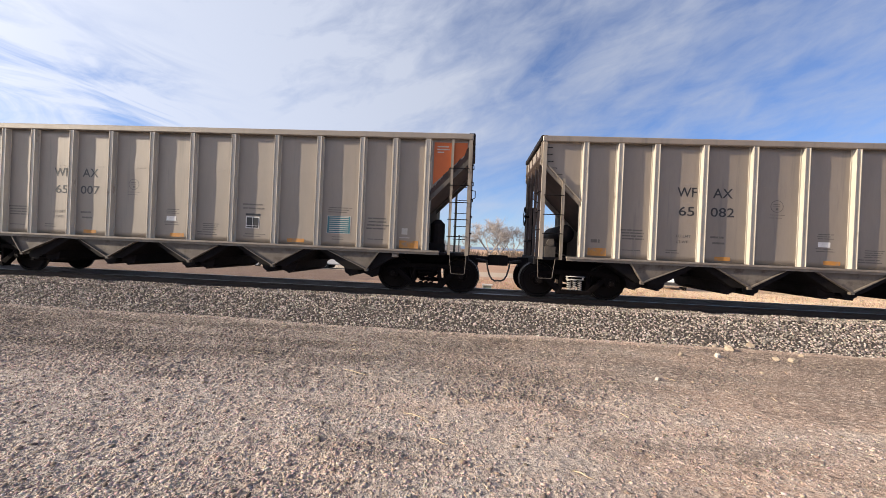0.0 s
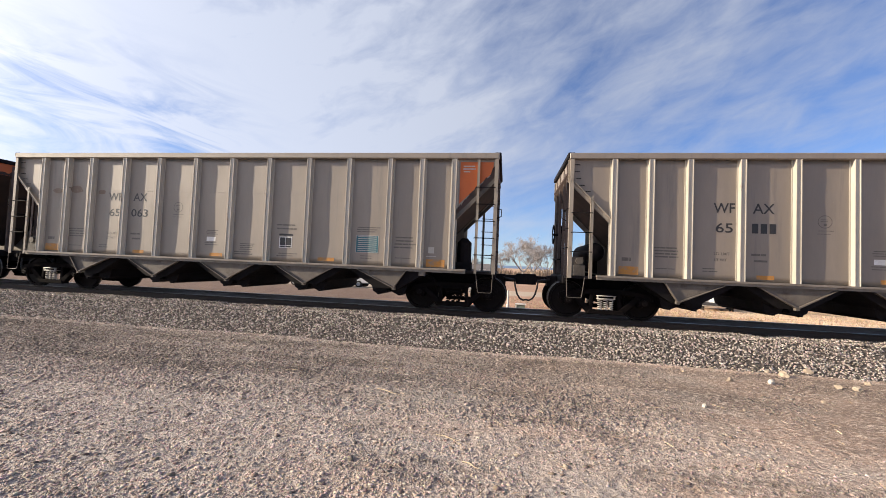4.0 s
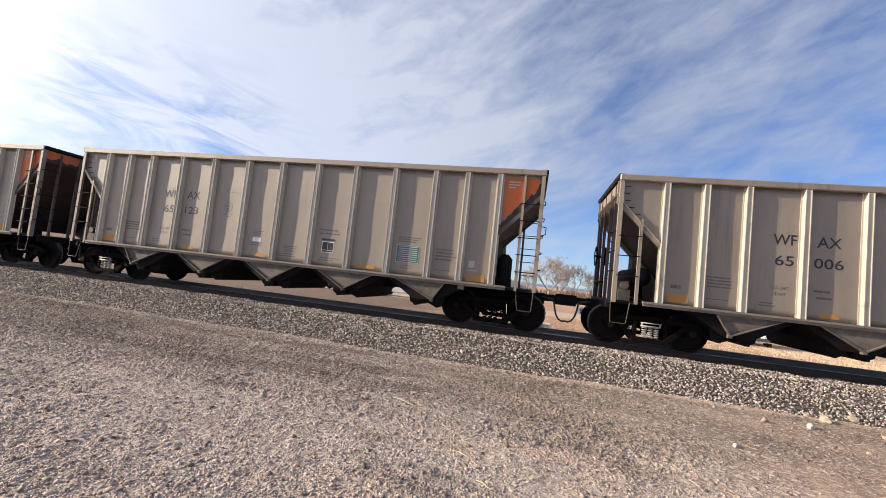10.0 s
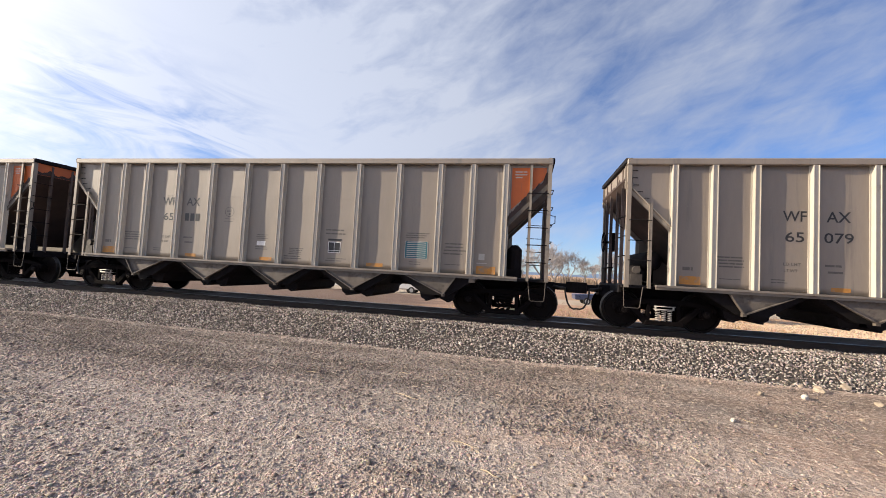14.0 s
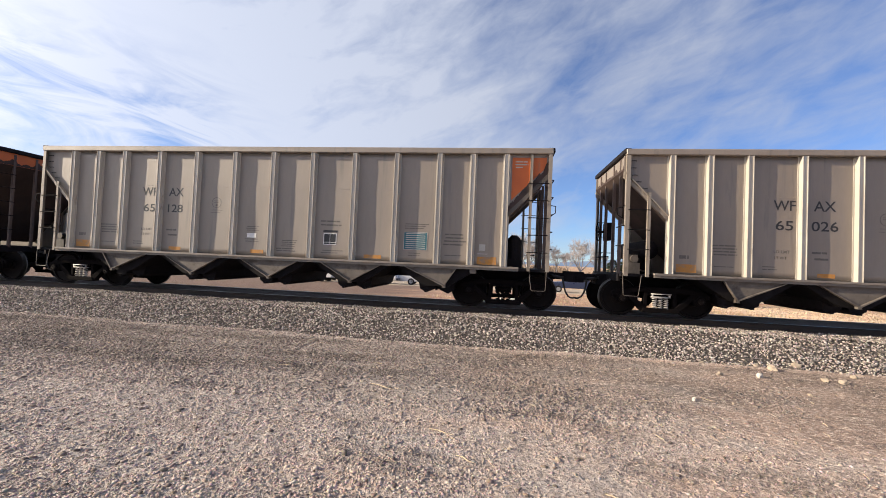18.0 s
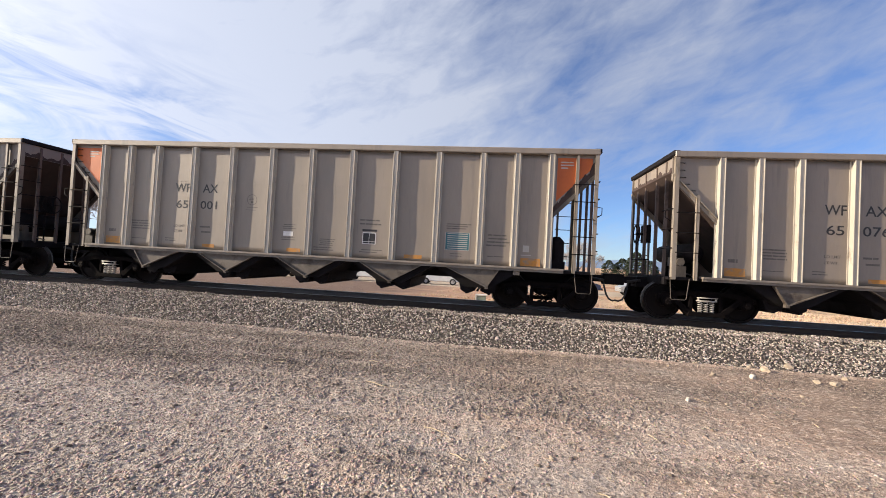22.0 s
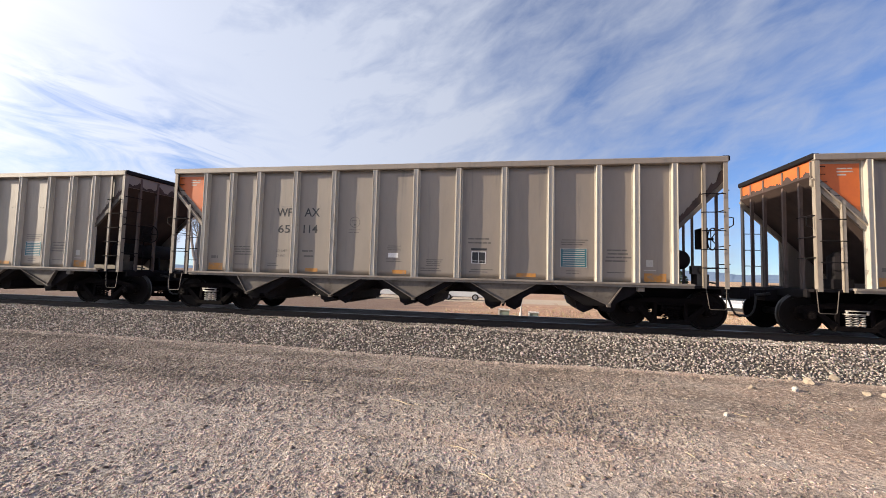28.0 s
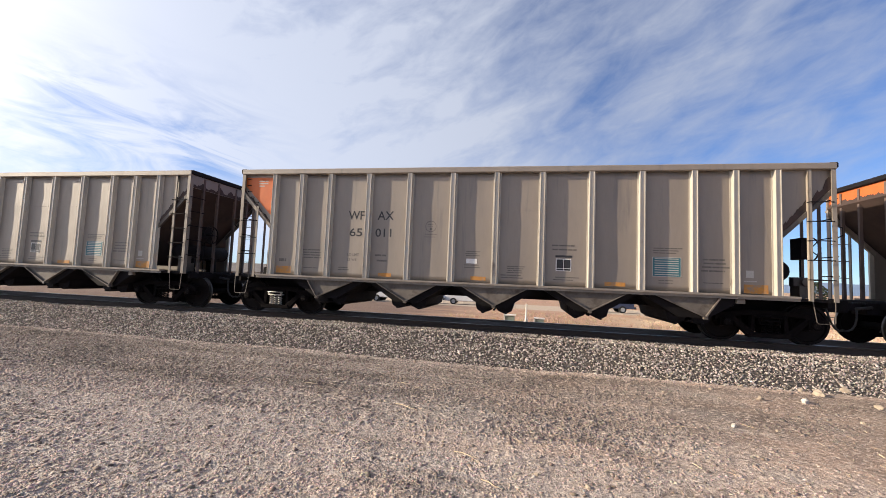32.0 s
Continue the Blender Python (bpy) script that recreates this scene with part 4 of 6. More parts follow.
def once(key, make, *mats, smooth=False, bevel=0.0, mark=False):
    """Meshes shared by all the cars."""
    if key not in MESH:
        bm = bmesh.new()
        make(bm)
        if bevel:
            bevelled(bm, bevel)
        if mark:
            follow(bm)
        MESH[key] = mesh_of(key.split(":")[0], bm, *mats, smooth=smooth)
    return MESH[key]


def flip(x=1, y=1):
    return Matrix.Diagonal((x, y, 1, 1))


MARK_Y = SHEET_Y - 0.002


def hopper_car(orange, brake):
    """orange: which ends are orange (-1, 1); brake: the end with the hand brake."""
    car = new("hopper_car")
    # side: sheets, ribs, chords and sills
    for side in (-1, 1):
        turn = flip(1, -side)
        for k, (a, b) in enumerate(zip(RIBS, RIBS[1:])):
            if side == 1:
                continue
            part("side_panel", once(f"side_panel:{k}", lambda bm: make_panel(bm, a, b), PAINT), None, car, at=pose((a + b) / 2, 0, 0))
        if side == 1:
            part("side_sheet", once("side_sheet:far", lambda bm: box(bm, -6.155, 6.155, 1.43, 1.45, FOOT, CHORD), PAINT), None, car)
        for x in RIBS:
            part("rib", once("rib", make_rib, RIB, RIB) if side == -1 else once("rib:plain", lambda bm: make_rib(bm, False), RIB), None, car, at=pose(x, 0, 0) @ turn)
        part("top_chord", once("top_chord", lambda bm: box(bm, -7.20, 7.27, -1.568, -1.43, CHORD, TOP), PAINT, bevel=0.018), None, car, at=turn)
        part("side_sill", once("side_sill", lambda bm: (box(bm, -6.52, 6.52, -1.62, -1.42, 1.045, FOOT), box(bm, -6.52, 6.52, -1.58, -1.55, 0.985, 1.046)), SILL), None, car, at=turn)
        for i, x in enumerate(RIBS[2:11:2]):
            end = {0: -1, 4: 1}.get(i, 0)
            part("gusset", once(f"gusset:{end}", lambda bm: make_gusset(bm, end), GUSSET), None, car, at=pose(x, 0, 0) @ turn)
    part("rivet_strip", once("rivet_strip", lambda bm: [make_rivets(bm, a + 0.17, b - 0.17, z, 0.115) for a, b in zip(RIBS, RIBS[1:]) for z in (2.93, 1.125)], PAINT), None, car)["kind"] = "stuff"
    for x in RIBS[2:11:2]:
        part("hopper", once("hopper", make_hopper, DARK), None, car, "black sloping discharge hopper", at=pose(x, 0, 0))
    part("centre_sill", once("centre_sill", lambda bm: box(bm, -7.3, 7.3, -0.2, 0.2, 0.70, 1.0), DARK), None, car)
    # ends
    for s in (-1, 1):
        hot = s in orange
        tint = ORANGE if hot else PAINT
        out = pose(0.07 if s == -1 else 0, 0, 0)     # the rear end stands a little further in
        for side in (-1, 1):
            turn = flip(1, -side)
            part("end_panel", once(f"end_panel:{s}", lambda bm: prism(bm, [(s * 6.155, CHORD), (s * 7.22, CHORD), (s * 7.22, 3.46), (s * 6.155, 2.36)], SHEET_Y, SHEET_Y + 0.02), PAINT), None, car, at=turn)
            if hot:
                part("orange_panel", once(f"orange_panel:{s}", lambda bm: prism(bm, [(s * 6.29, 3.80), (s * 7.12, 3.80), (s * 7.12, 3.56), (s * 6.29, 2.74)], SHEET_Y - 0.006, SHEET_Y), ORANGE), None, car, "faded orange end panel", at=turn)
            # the leading beam's shade is put in with the darker paint
            part("slope_beam", once(f"slope_beam:{s}", lambda bm: make_slope_beam(bm, s), POST if s == -1 else DIM_PAINT), None, car, at=turn)
            post = part("corner_post", once(f"corner_post:{s}", lambda bm: (box(bm, min(s * 7.16, s * 7.25), max(s * 7.16, s * 7.25), -1.55, -1.53, 1.0, CHORD), box(bm, min(s * 7.23, s * 7.25), max(s * 7.23, s * 7.25), -1.55, -1.43, 1.0, CHORD)), POST), None, car, at=out @ turn)
            for z in ((1.63, 2.09, 2.56) if s == -1 else (1.46, 1.88, 2.30, 2.72, 3.14)):
                part("rung", once(f"rung:{s}", lambda bm: tube(bm, [(s * 7.19, -1.55, 0), (s * 7.17, -1.60, 0), (s * 6.72, -1.60, 0), (s * 6.70, -1.53, 0)], 0.012, 5), DARK), None, post, at=pose(0, 0, z))
                if side == -1:
                    part("rung", once(f"rung:end{s}", lambda bm: tube(bm, [(s * 7.24, -1.50, 0), (s * 7.30, -1.48, 0), (s * 7.30, -0.98, 0), (s * 7.24, -0.96, 0)], 0.012, 5), DARK), None, post, at=pose(0, 0, z + 0.1))
            for z, d in ((3.74, 0), (3.57, 0), (3.40, 0.03), (3.24, 0.12), (3.09, 0.26)) if s == -1 else ():
                part("grab_iron", once("grab_iron", lambda bm: tube(bm, [(-7.13, -1.45, 0), (-7.13, -1.485, 0), (-7.02, -1.485, 0), (-7.02, -1.45, 0)], 0.008, 5), DARK), None, post, at=pose(d, 0, z))
            top, px = (2.98, -6.65) if s == -1 else (CHORD, 6.76)
            part("side_post", once(f"side_post:{s}", lambda bm: (box(bm, px - 0.033, px + 0.033, -1.54, -1.52, 1.0, top), box(bm, px - 0.033, px - 0.015, -1.54, -1.46, 1.0, top)), POST), None, car, at=turn)
            part("step", once(f"step:{s}", lambda bm: make_stirrup(bm, s), DIM_PAINT), None, car, "bent steel bar step", at=turn)
        part("end_sheet", once(f"end_sheet:{s}:{hot}", lambda bm: make_end_sheet(bm, s), tint), None, car, at=out)
        if hot or s == 1:
            part("soot_stain", once(f"soot_stain:side{s}", lambda bm: make_side_soot(bm, s), SOOT_SHADE), None, car, "black sooty stain")
        # the sooty foot of the end sheet also carries some shade as colour
        part("soot_stain", once(f"soot_stain:end{s}", lambda bm: make_end_soot(bm, s), SOOT_SHADE), None, car, "black sooty stain", at=out)
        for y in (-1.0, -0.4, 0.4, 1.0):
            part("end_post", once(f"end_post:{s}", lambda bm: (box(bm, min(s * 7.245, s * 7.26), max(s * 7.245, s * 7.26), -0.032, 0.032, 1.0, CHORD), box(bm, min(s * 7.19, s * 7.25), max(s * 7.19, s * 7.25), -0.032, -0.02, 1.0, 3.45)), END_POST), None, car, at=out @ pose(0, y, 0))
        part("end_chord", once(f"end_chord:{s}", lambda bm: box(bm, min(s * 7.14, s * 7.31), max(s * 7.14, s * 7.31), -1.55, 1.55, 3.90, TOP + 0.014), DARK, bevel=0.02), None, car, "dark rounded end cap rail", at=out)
        part("slope_sheet", once(f"slope_sheet:{s}", lambda bm: make_slope(bm, s), SOOT_SHADE), None, car, "sooty sloping end sheet")
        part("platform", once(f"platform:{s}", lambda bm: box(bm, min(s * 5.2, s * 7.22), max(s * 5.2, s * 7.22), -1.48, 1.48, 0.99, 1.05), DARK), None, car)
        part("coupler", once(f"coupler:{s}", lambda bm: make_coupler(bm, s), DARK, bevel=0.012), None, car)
        part("air_hose", once(f"air_hose:{s}", lambda bm: make_hose(bm, s), RUBBER, smooth=True), None, car, "black rubber brake hose")
        if s == 1:
            part("valve_bracket", once("valve_bracket", lambda bm: box(bm, 5.34, 5.50, -1.52, -1.42, 0.88, 0.985), SILL, bevel=0.012), None, car)
        part("hand_grip", once(f"hand_grip:{s}", lambda bm: make_handrail(bm, s), DARK), None, car)
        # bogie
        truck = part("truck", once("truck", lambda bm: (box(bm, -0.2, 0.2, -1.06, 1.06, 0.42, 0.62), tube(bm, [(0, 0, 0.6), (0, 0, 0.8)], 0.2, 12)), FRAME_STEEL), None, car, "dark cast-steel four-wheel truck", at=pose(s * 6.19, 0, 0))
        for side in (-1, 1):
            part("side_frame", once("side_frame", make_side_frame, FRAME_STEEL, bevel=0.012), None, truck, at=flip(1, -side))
            # trailing springs pale, leading ones near black: light and shade put into the colour
            part("spring_set", once(f"spring_set:{s}", make_springs, SPRING if s == -1 else FRAME_STEEL, smooth=True), None, truck, "pale coil springs" if s == -1 else "dark coil springs with shade in their colour", at=flip(1, -side))
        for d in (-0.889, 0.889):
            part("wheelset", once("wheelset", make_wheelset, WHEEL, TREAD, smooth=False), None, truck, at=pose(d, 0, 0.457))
    part("air_reservoir", once(f"air_reservoir:{brake}", lambda bm: make_reservoir(bm, brake * 6.45), DARK, smooth=True), None, car, "black air tank")
    part("brake_valve", once(f"brake_valve:{brake}", lambda bm: make_valve(bm, brake * 6.85), DIM_PAINT), None, car)
    part("brake_cylinder", once(f"brake_cylinder:{-brake}", lambda bm: make_cylinder(bm, -brake * 6.42), DARK), None, car)
    part("brake_wheel", once(f"brake_wheel:{brake}", lambda bm: make_brake_wheel(bm, brake), DARK), None, car, "round spoked hand-brake wheel")
    part("brake_gear", once(f"brake_gear:{brake}", lambda bm: make_brake_gear(bm, brake), DARK), None, car)
    # markings on the near side
    y = MARK_Y
    part("load_text", MESH.setdefault("load_text", text_mesh("load_text", [("LD LMT", -3.93, -3.60, 1.67, 1.735), ("LT WT", -3.92, -3.66, 1.53, 1.595)], STENCIL, y)), None, car, "small black weight stencils")
    bars = [(-3.16, -2.78, 1.68, 0.045, 1, 0.1), (-3.10, -2.78, 1.54, 0.045, 1, 0.1), (-1.84, -1.50, 2.28, 0.012, 2, 0.07), (-0.76, -0.40, 1.86, 0.018, 3, 0.05), (-0.80, -0.38, 1.52, 0.02, 2, 0.06), (0.28, 0.72, 1.52, 0.02, 4, 0.05), (0.14, 0.70, 1.30, 0.025, 2, 0.06), (1.36, 2.02, 2.06, 0.035, 2, 0.1), (1.40, 1.95, 1.30, 0.02, 2, 0.06), (3.62, 4.24, 2.06, 0.022, 3, 0.055), (3.74, 4.10, 1.32, 0.018, 2, 0.06), (4.64, 5.20, 1.82, 0.035, 4, 0.085), (4.66, 5.18, 1.30, 0.02, 1, 0.06), (-5.24, -4.72, 1.78, 0.032, 4, 0.07), (-5.22, -4.76, 1.30, 0.018, 1, 0.05), (-5.95, -5.72, 1.46, 0.08, 1, 0.1), (-4.20, -3.86, 1.34, 0.02, 2, 0.06)]
    part("stencil", once("stencil", lambda bm: make_bars(bm, bars, y), STENCIL, mark=True), None, car, "dull black worn stencil lines")["kind"] = "stuff"
    part("roundel", once("roundel", lambda bm: (make_ring(bm, -1.67, 2.49, 0.145, 0.014, y), make_bars(bm, [(-1.76, -1.58, 2.53, 0.012, 2, 0.04), (-1.70, -1.64, 2.40, 0.05, 1, 0.1)], y)), STENCIL, mark=True), None, car, "thin grey circular stencil")
    part("white_label", once("white_label", lambda bm: box(bm, -0.72, -0.45, y - 0.002, y, 1.57, 1.69), WHITE, mark=True), None, car, "small white label")
    data = part("data_box", once("data_box", lambda bm: (box(bm, 1.46, 1.82, y - 0.001, y, 1.46, 1.76),), WHITE, mark=True), None, car, "white-framed black data box")
    for k, (x0, x1, z0, z1) in enumerate(((1.48, 1.633, 1.53, 1.74), (1.647, 1.80, 1.53, 1.74), (1.48, 1.633, 1.475, 1.517), (1.647, 1.80, 1.475, 1.517))):
        part("cell", once(f"cell:{k}", lambda bm: box(bm, x0, x1, y - 0.004, y - 0.002, z0, z1), BLACK, mark=True), None, data, "black cell")
    part("header_bar", once("header_bar", lambda bm: box(bm, 1.45, 1.84, y - 0.002, y, 1.79, 1.84), BLACK, mark=True), None, data, "black bar")
    part("teal_placard", once("teal_placard", lambda bm: (box(bm, 3.63, 4.22, y - 0.002, y, 1.42, 1.86),), TEAL, mark=True), None, car, "teal placard with white lines")
    part("placard_line", once("placard_lines", lambda bm: ([box(bm, 3.67, 4.18, y - 0.003, y, 1.455 + 0.052 * k, 1.473 + 0.052 * k) for k in range(8)], box(bm, 3.62, 4.23, y - 0.003, y, 1.415, 1.425), box(bm, 3.62, 4.23, y - 0.003, y, 1.855, 1.865), box(bm, 4.22, 4.232, y - 0.003, y, 1.415, 1.865), box(bm, 3.615, 3.627, y - 0.003, y, 1.415, 1.865)), PALE, mark=True), None, car)["kind"] = "stuff"
    for x0, x1, z0, z1 in ((-0.60, -0.22, 1.155, 1.25), (2.58, 3.04, 1.15, 1.245), (5.50, 5.98, 1.115, 1.31), (-6.0, -5.56, 1.14, 1.33), (-3.04, -2.68, 1.15, 1.24)):
        part("paint_patch", once(f"paint_patch:{x0}", lambda bm: box(bm, x0, x1, y - 0.001, y, z0, z1), PATCH, mark=True), None, car, "worn amber paint patch")
    part("pale_label", once("pale_label", lambda bm: (box(bm, 5.55, 5.70, y - 0.002, y, 1.46, 1.62), box(bm, 5.50, 5.76, y - 0.002, y, 1.37, 1.39)), PALE, mark=True), None, car)
    for s in orange:
        x0 = 6.36 if s == 1 else -6.72
        part("white_stencil", once(f"white_stencil:{s}", lambda bm: make_bars(bm, [(x0, x0 + 0.36, 3.68, 0.03, 2, 0.07), (x0, x0 + 0.2, 3.54, 0.03, 1, 0.07)], SHEET_Y - 0.008), PALE), None, car, "faded white stencil lines")
    return car


# ---- paint sprayed on some of the sides ----
def side_depth(x, z=2.0):
    """The outer surface of a side, across its ribs."""
    for r in RIBS:
        d = abs(x - r)
        if d < 0.098:
            return FACE_Y if d < 0.06 else (FACE_Y + (d - 0.06) / 0.014 * 0.104 if d < 0.074 else -1.461)
    return sheet_y(x, z)


def breaks(a, b):
    """Cuts a width where the ribs' faces turn."""
    edges = sorted({a, b, *[r + s * e for r in RIBS for e in (0.06, 0.074, 0.097) for s in (-1, 1) if a < r + s * e < b]})
    out = [edges[0]]
    for e in edges[1:]:
        if e - out[-1] > 1e-4:
            out.append(e)
    return out


def spray_fill(bm, outline, lift):
    """Fills an outline with thin upright strips that follow the side's surface."""
    xs_ = [p[0] for p in outline]
    cuts = sorted({round(v, 4) for v in breaks(min(xs_), max(xs_)) + list(np.arange(min(xs_), max(xs_), 0.03))})
    n = len(outline)
    for a, b in zip(cuts, cuts[1:]):
        ends = []
        for m in (a + 2e-5, b - 2e-5):
            ends.append(sorted(p[1] + (q[1] - p[1]) * (m - p[0]) / (q[0] - p[0]) for p, q in ((outline[i], outline[(i + 1) % n]) for i in range(n)) if (p[0] - m) * (q[0] - m) < 0))
        if len(ends[0]) != len(ends[1]):
            continue
        for lo, hi, lo2, hi2 in zip(ends[0][::2], ends[0][1::2], ends[1][::2], ends[1][1::2]):
            n_ = max(1, int((hi - lo) / 0.12))
            zs = [(lo + (hi - lo) * k / n_, lo2 + (hi2 - lo2) * k / n_) for k in range(n_ + 1)]
            for (p, q), (p2, q2) in zip(zs, zs[1:]):
                bm.faces.new([bm.verts.new((x, side_depth(x + e, z) - lift, z)) for x, e, z in ((a, 1e-5, p), (b, -1e-5, q), (b, -1e-5, q2), (a, 1e-5, p2))])


def spray_line(bm, path, width, lift):
    pts = []
    for p, q in zip(path, path[1:]):
        n = max(1, int(math.dist(p, q) / 0.025))
        pts += [(p[0] + (q[0] - p[0]) * k / n, p[1] + (q[1] - p[1]) * k / n) for k in range(n)]
    pts.append(path[-1])
    last = None
    for i, (x, z) in enumerate(pts):
        a, b = pts[max(0, i - 1)], pts[min(len(pts) - 1, i + 1)]
        d = Vector((b[0] - a[0], b[1] - a[1]))
        d = Vector((-d.y, d.x)).normalized() * width / 2 if d.length > 1e-6 else Vector((0, width / 2))
        ends = [(x + d.x, z + d.y), (x - d.x, z - d.y)]
        pair = [bm.verts.new((u, side_depth(u, v) - lift, v)) for u, v in ends]
        if last:
            bm.faces.new((last[0], last[1], pair[1], pair[0]))
        last = pair


def ring_path(cx, cz, rx, rz, a0=0, a1=360, n=18):
    return [(cx + rx * math.cos(radians(a0 + (a1 - a0) * k / n)), cz + rz * math.sin(radians(a0 + (a1 - a0) * k / n))) for k in range(n + 1)]


SPRAY_WHITE = material("sprayed_silver_white", (0.37, 0.37, 0.38), (0.29, 0.295, 0.31), rough=0.55, scale=2.2, fine=18)
SPRAY_GREY = material("sprayed_blue_grey", (0.25, 0.27, 0.30), (0.34, 0.36, 0.385), rough=0.55, scale=2.2, fine=18)
SPRAY_HAZE = material("sprayed_grey_haze", (0.33, 0.31, 0.295), (0.27, 0.245, 0.22), rough=0.6, scale=3.0)
SPRAY_BLACK = material("sprayed_black", (0.03, 0.03, 0.033), (0.06, 0.055, 0.055), rough=0.5, scale=6.0)
SPRAY_RED = material("sprayed_crimson", (0.40, 0.035, 0.07), (0.30, 0.028, 0.055), rough=0.5, scale=5.0)
SPRAY_PINK = material("sprayed_pink_haze", (0.46, 0.29, 0.29), (0.36, 0.25, 0.235), rough=0.6, scale=5.0)


def spray(car, name, fills, strokes, label):
    """fills: (outline, material); strokes: (path, width, material)."""
    pieces = []
    for i, (outline, mat) in enumerate(fills):
        pieces.append((bmesh.new(), mat))
        spray_fill(pieces[-1][0], outline, 0.004 + 0.0004 * i)
    for i, (path, width, mat) in enumerate(strokes):
        pieces.append((bmesh.new(), mat))
        spray_line(pieces[-1][0], path, width, 0.005 + 0.0004 * len(fills) + 0.0002 * i)
    for bm, mat in pieces:
        bmesh.ops.remove_doubles(bm, verts=bm.verts[:], dist=0.0015)
        me = bpy.data.meshes.new(name)
        bm.to_mesh(me)
        bm.free()
        me.materials.append(mat)
        part(name, me, None, car, label)


def smooth(points, closed=True, n=4):
    """A rounded line through the corners of a sketch."""
    k = len(points)
    out = []
    for i in range(k if closed else k - 1):
        q = [points[(i + d) % k] if closed else points[min(k - 1, max(0, i + d))] for d in (-1, 0, 1, 2)]
        for j in range(n):
            u = j / n
            w = ((-u + 2 * u * u - u ** 3) / 2, (2 - 5 * u * u + 3 * u ** 3) / 2, (u + 4 * u * u - 3 * u ** 3) / 2, (u ** 3 - u * u) / 2)
            out.append((sum(a * p[0] for a, p in zip(w, q)), sum(a * p[1] for a, p in zip(w, q))))
    return out if closed else out + [points[-1]]


def bubbles(car):
    """Silver bubble shapes with heavy black outlines."""
    halo = smooth([(-2.84, 1.46), (-2.66, 1.72), (-2.63, 2.1), (-2.23, 2.28), (-1.58, 2.34), (-0.98, 2.3), (-0.48, 2.29), (0.12, 2.28), (0.94, 2.38), (0.84, 1.8), (0.87, 1.35), (0.57, 1.1), (0.02, 1.09), (-0.48, 1.15), (-1.08, 1.08), (-1.58, 1.07), (-2.18, 1.08), (-2.61, 1.19)])
    blobs = [([(-2.62, 2.04), (-2.18, 2.21), (-1.68, 2.23), (-1.62, 1.94), (-1.72, 1.76), (-1.57, 1.52), (-1.68, 1.23), (-1.93, 1.1), (-2.48, 1.14), (-2.67, 1.32), (-2.79, 1.4), (-2.74, 1.57), (-2.52, 1.7)], SPRAY_WHITE),
             ([(-2.86, 1.44), (-2.78, 1.60), (-2.68, 1.72), (-2.66, 2.02), (-2.48, 2.08), (-2.50, 1.74), (-2.62, 1.56), (-2.66, 1.32), (-2.78, 1.30)], SPRAY_BLACK),
             ([(-2.62, 1.49), (-2.46, 1.59), (-2.27, 1.44), (-2.25, 1.15), (-2.46, 1.17), (-2.61, 1.31)], SPRAY_WHITE),
             ([(-2.18, 1.68), (-1.96, 1.73), (-1.76, 1.61), (-1.66, 1.44), (-1.78, 1.22), (-2.03, 1.13), (-2.22, 1.17), (-2.22, 1.35), (-1.98, 1.37), (-1.92, 1.44), (-2.17, 1.49)], SPRAY_GREY),
             ([(-2.42, 2), (-2.18, 1.92), (-2.03, 2.05), (-1.79, 2.14), (-1.78, 1.94), (-1.93, 1.77), (-2.18, 1.72), (-2.34, 1.8)], SPRAY_GREY),
             ([(-1.66, 2.06), (-1.52, 2.14), (-1.23, 2.2), (-1.11, 2.16), (-1.09, 1.72), (-1.09, 1.18), (-1.33, 1.11), (-1.52, 1.18), (-1.34, 1.46), (-1.48, 1.47), (-1.61, 1.69)], SPRAY_WHITE),
             ([(-1.01, 2.06), (-0.73, 2.19), (-0.48, 2.09), (-0.44, 1.85), (-0.63, 1.59), (-0.87, 1.55), (-0.82, 1.43), (-0.54, 1.46), (-0.58, 1.24), (-0.83, 1.21), (-1.02, 1.37), (-1.05, 1.77)], SPRAY_GREY),
             ([(-0.41, 2.1), (-0.18, 2.2), (0.04, 2.12), (0.06, 1.84), (-0.13, 1.6), (-0.27, 1.55), (-0.22, 1.44), (0.01, 1.47), (-0.02, 1.25), (-0.27, 1.24), (-0.46, 1.4), (-0.48, 1.79)], SPRAY_WHITE),
             ([(0.13, 2.06), (0.32, 2.16), (0.77, 2.23), (0.72, 2.05), (0.69, 1.8), (0.74, 1.5), (0.61, 1.25), (0.32, 1.17), (0.08, 1.23), (0.03, 1.42), (0.13, 1.77)], SPRAY_GREY)]
    halo = [(x, z - 0.05 if z > 2.15 else z) for x, z in halo]
    fills, strokes = [(halo, SPRAY_HAZE)], []
    for i, (o, m) in enumerate(blobs):
        o = smooth(o)
        fills.append((o, m))
        strokes.append((o + o[:1], 0.05 if i in (0, 5, 6, 7, 8) else 0.03, SPRAY_BLACK))
    fills.append(([(0.43, 2.16), (0.76, 2.22), (0.7, 1.96), (0.45, 1.91)], SPRAY_WHITE))
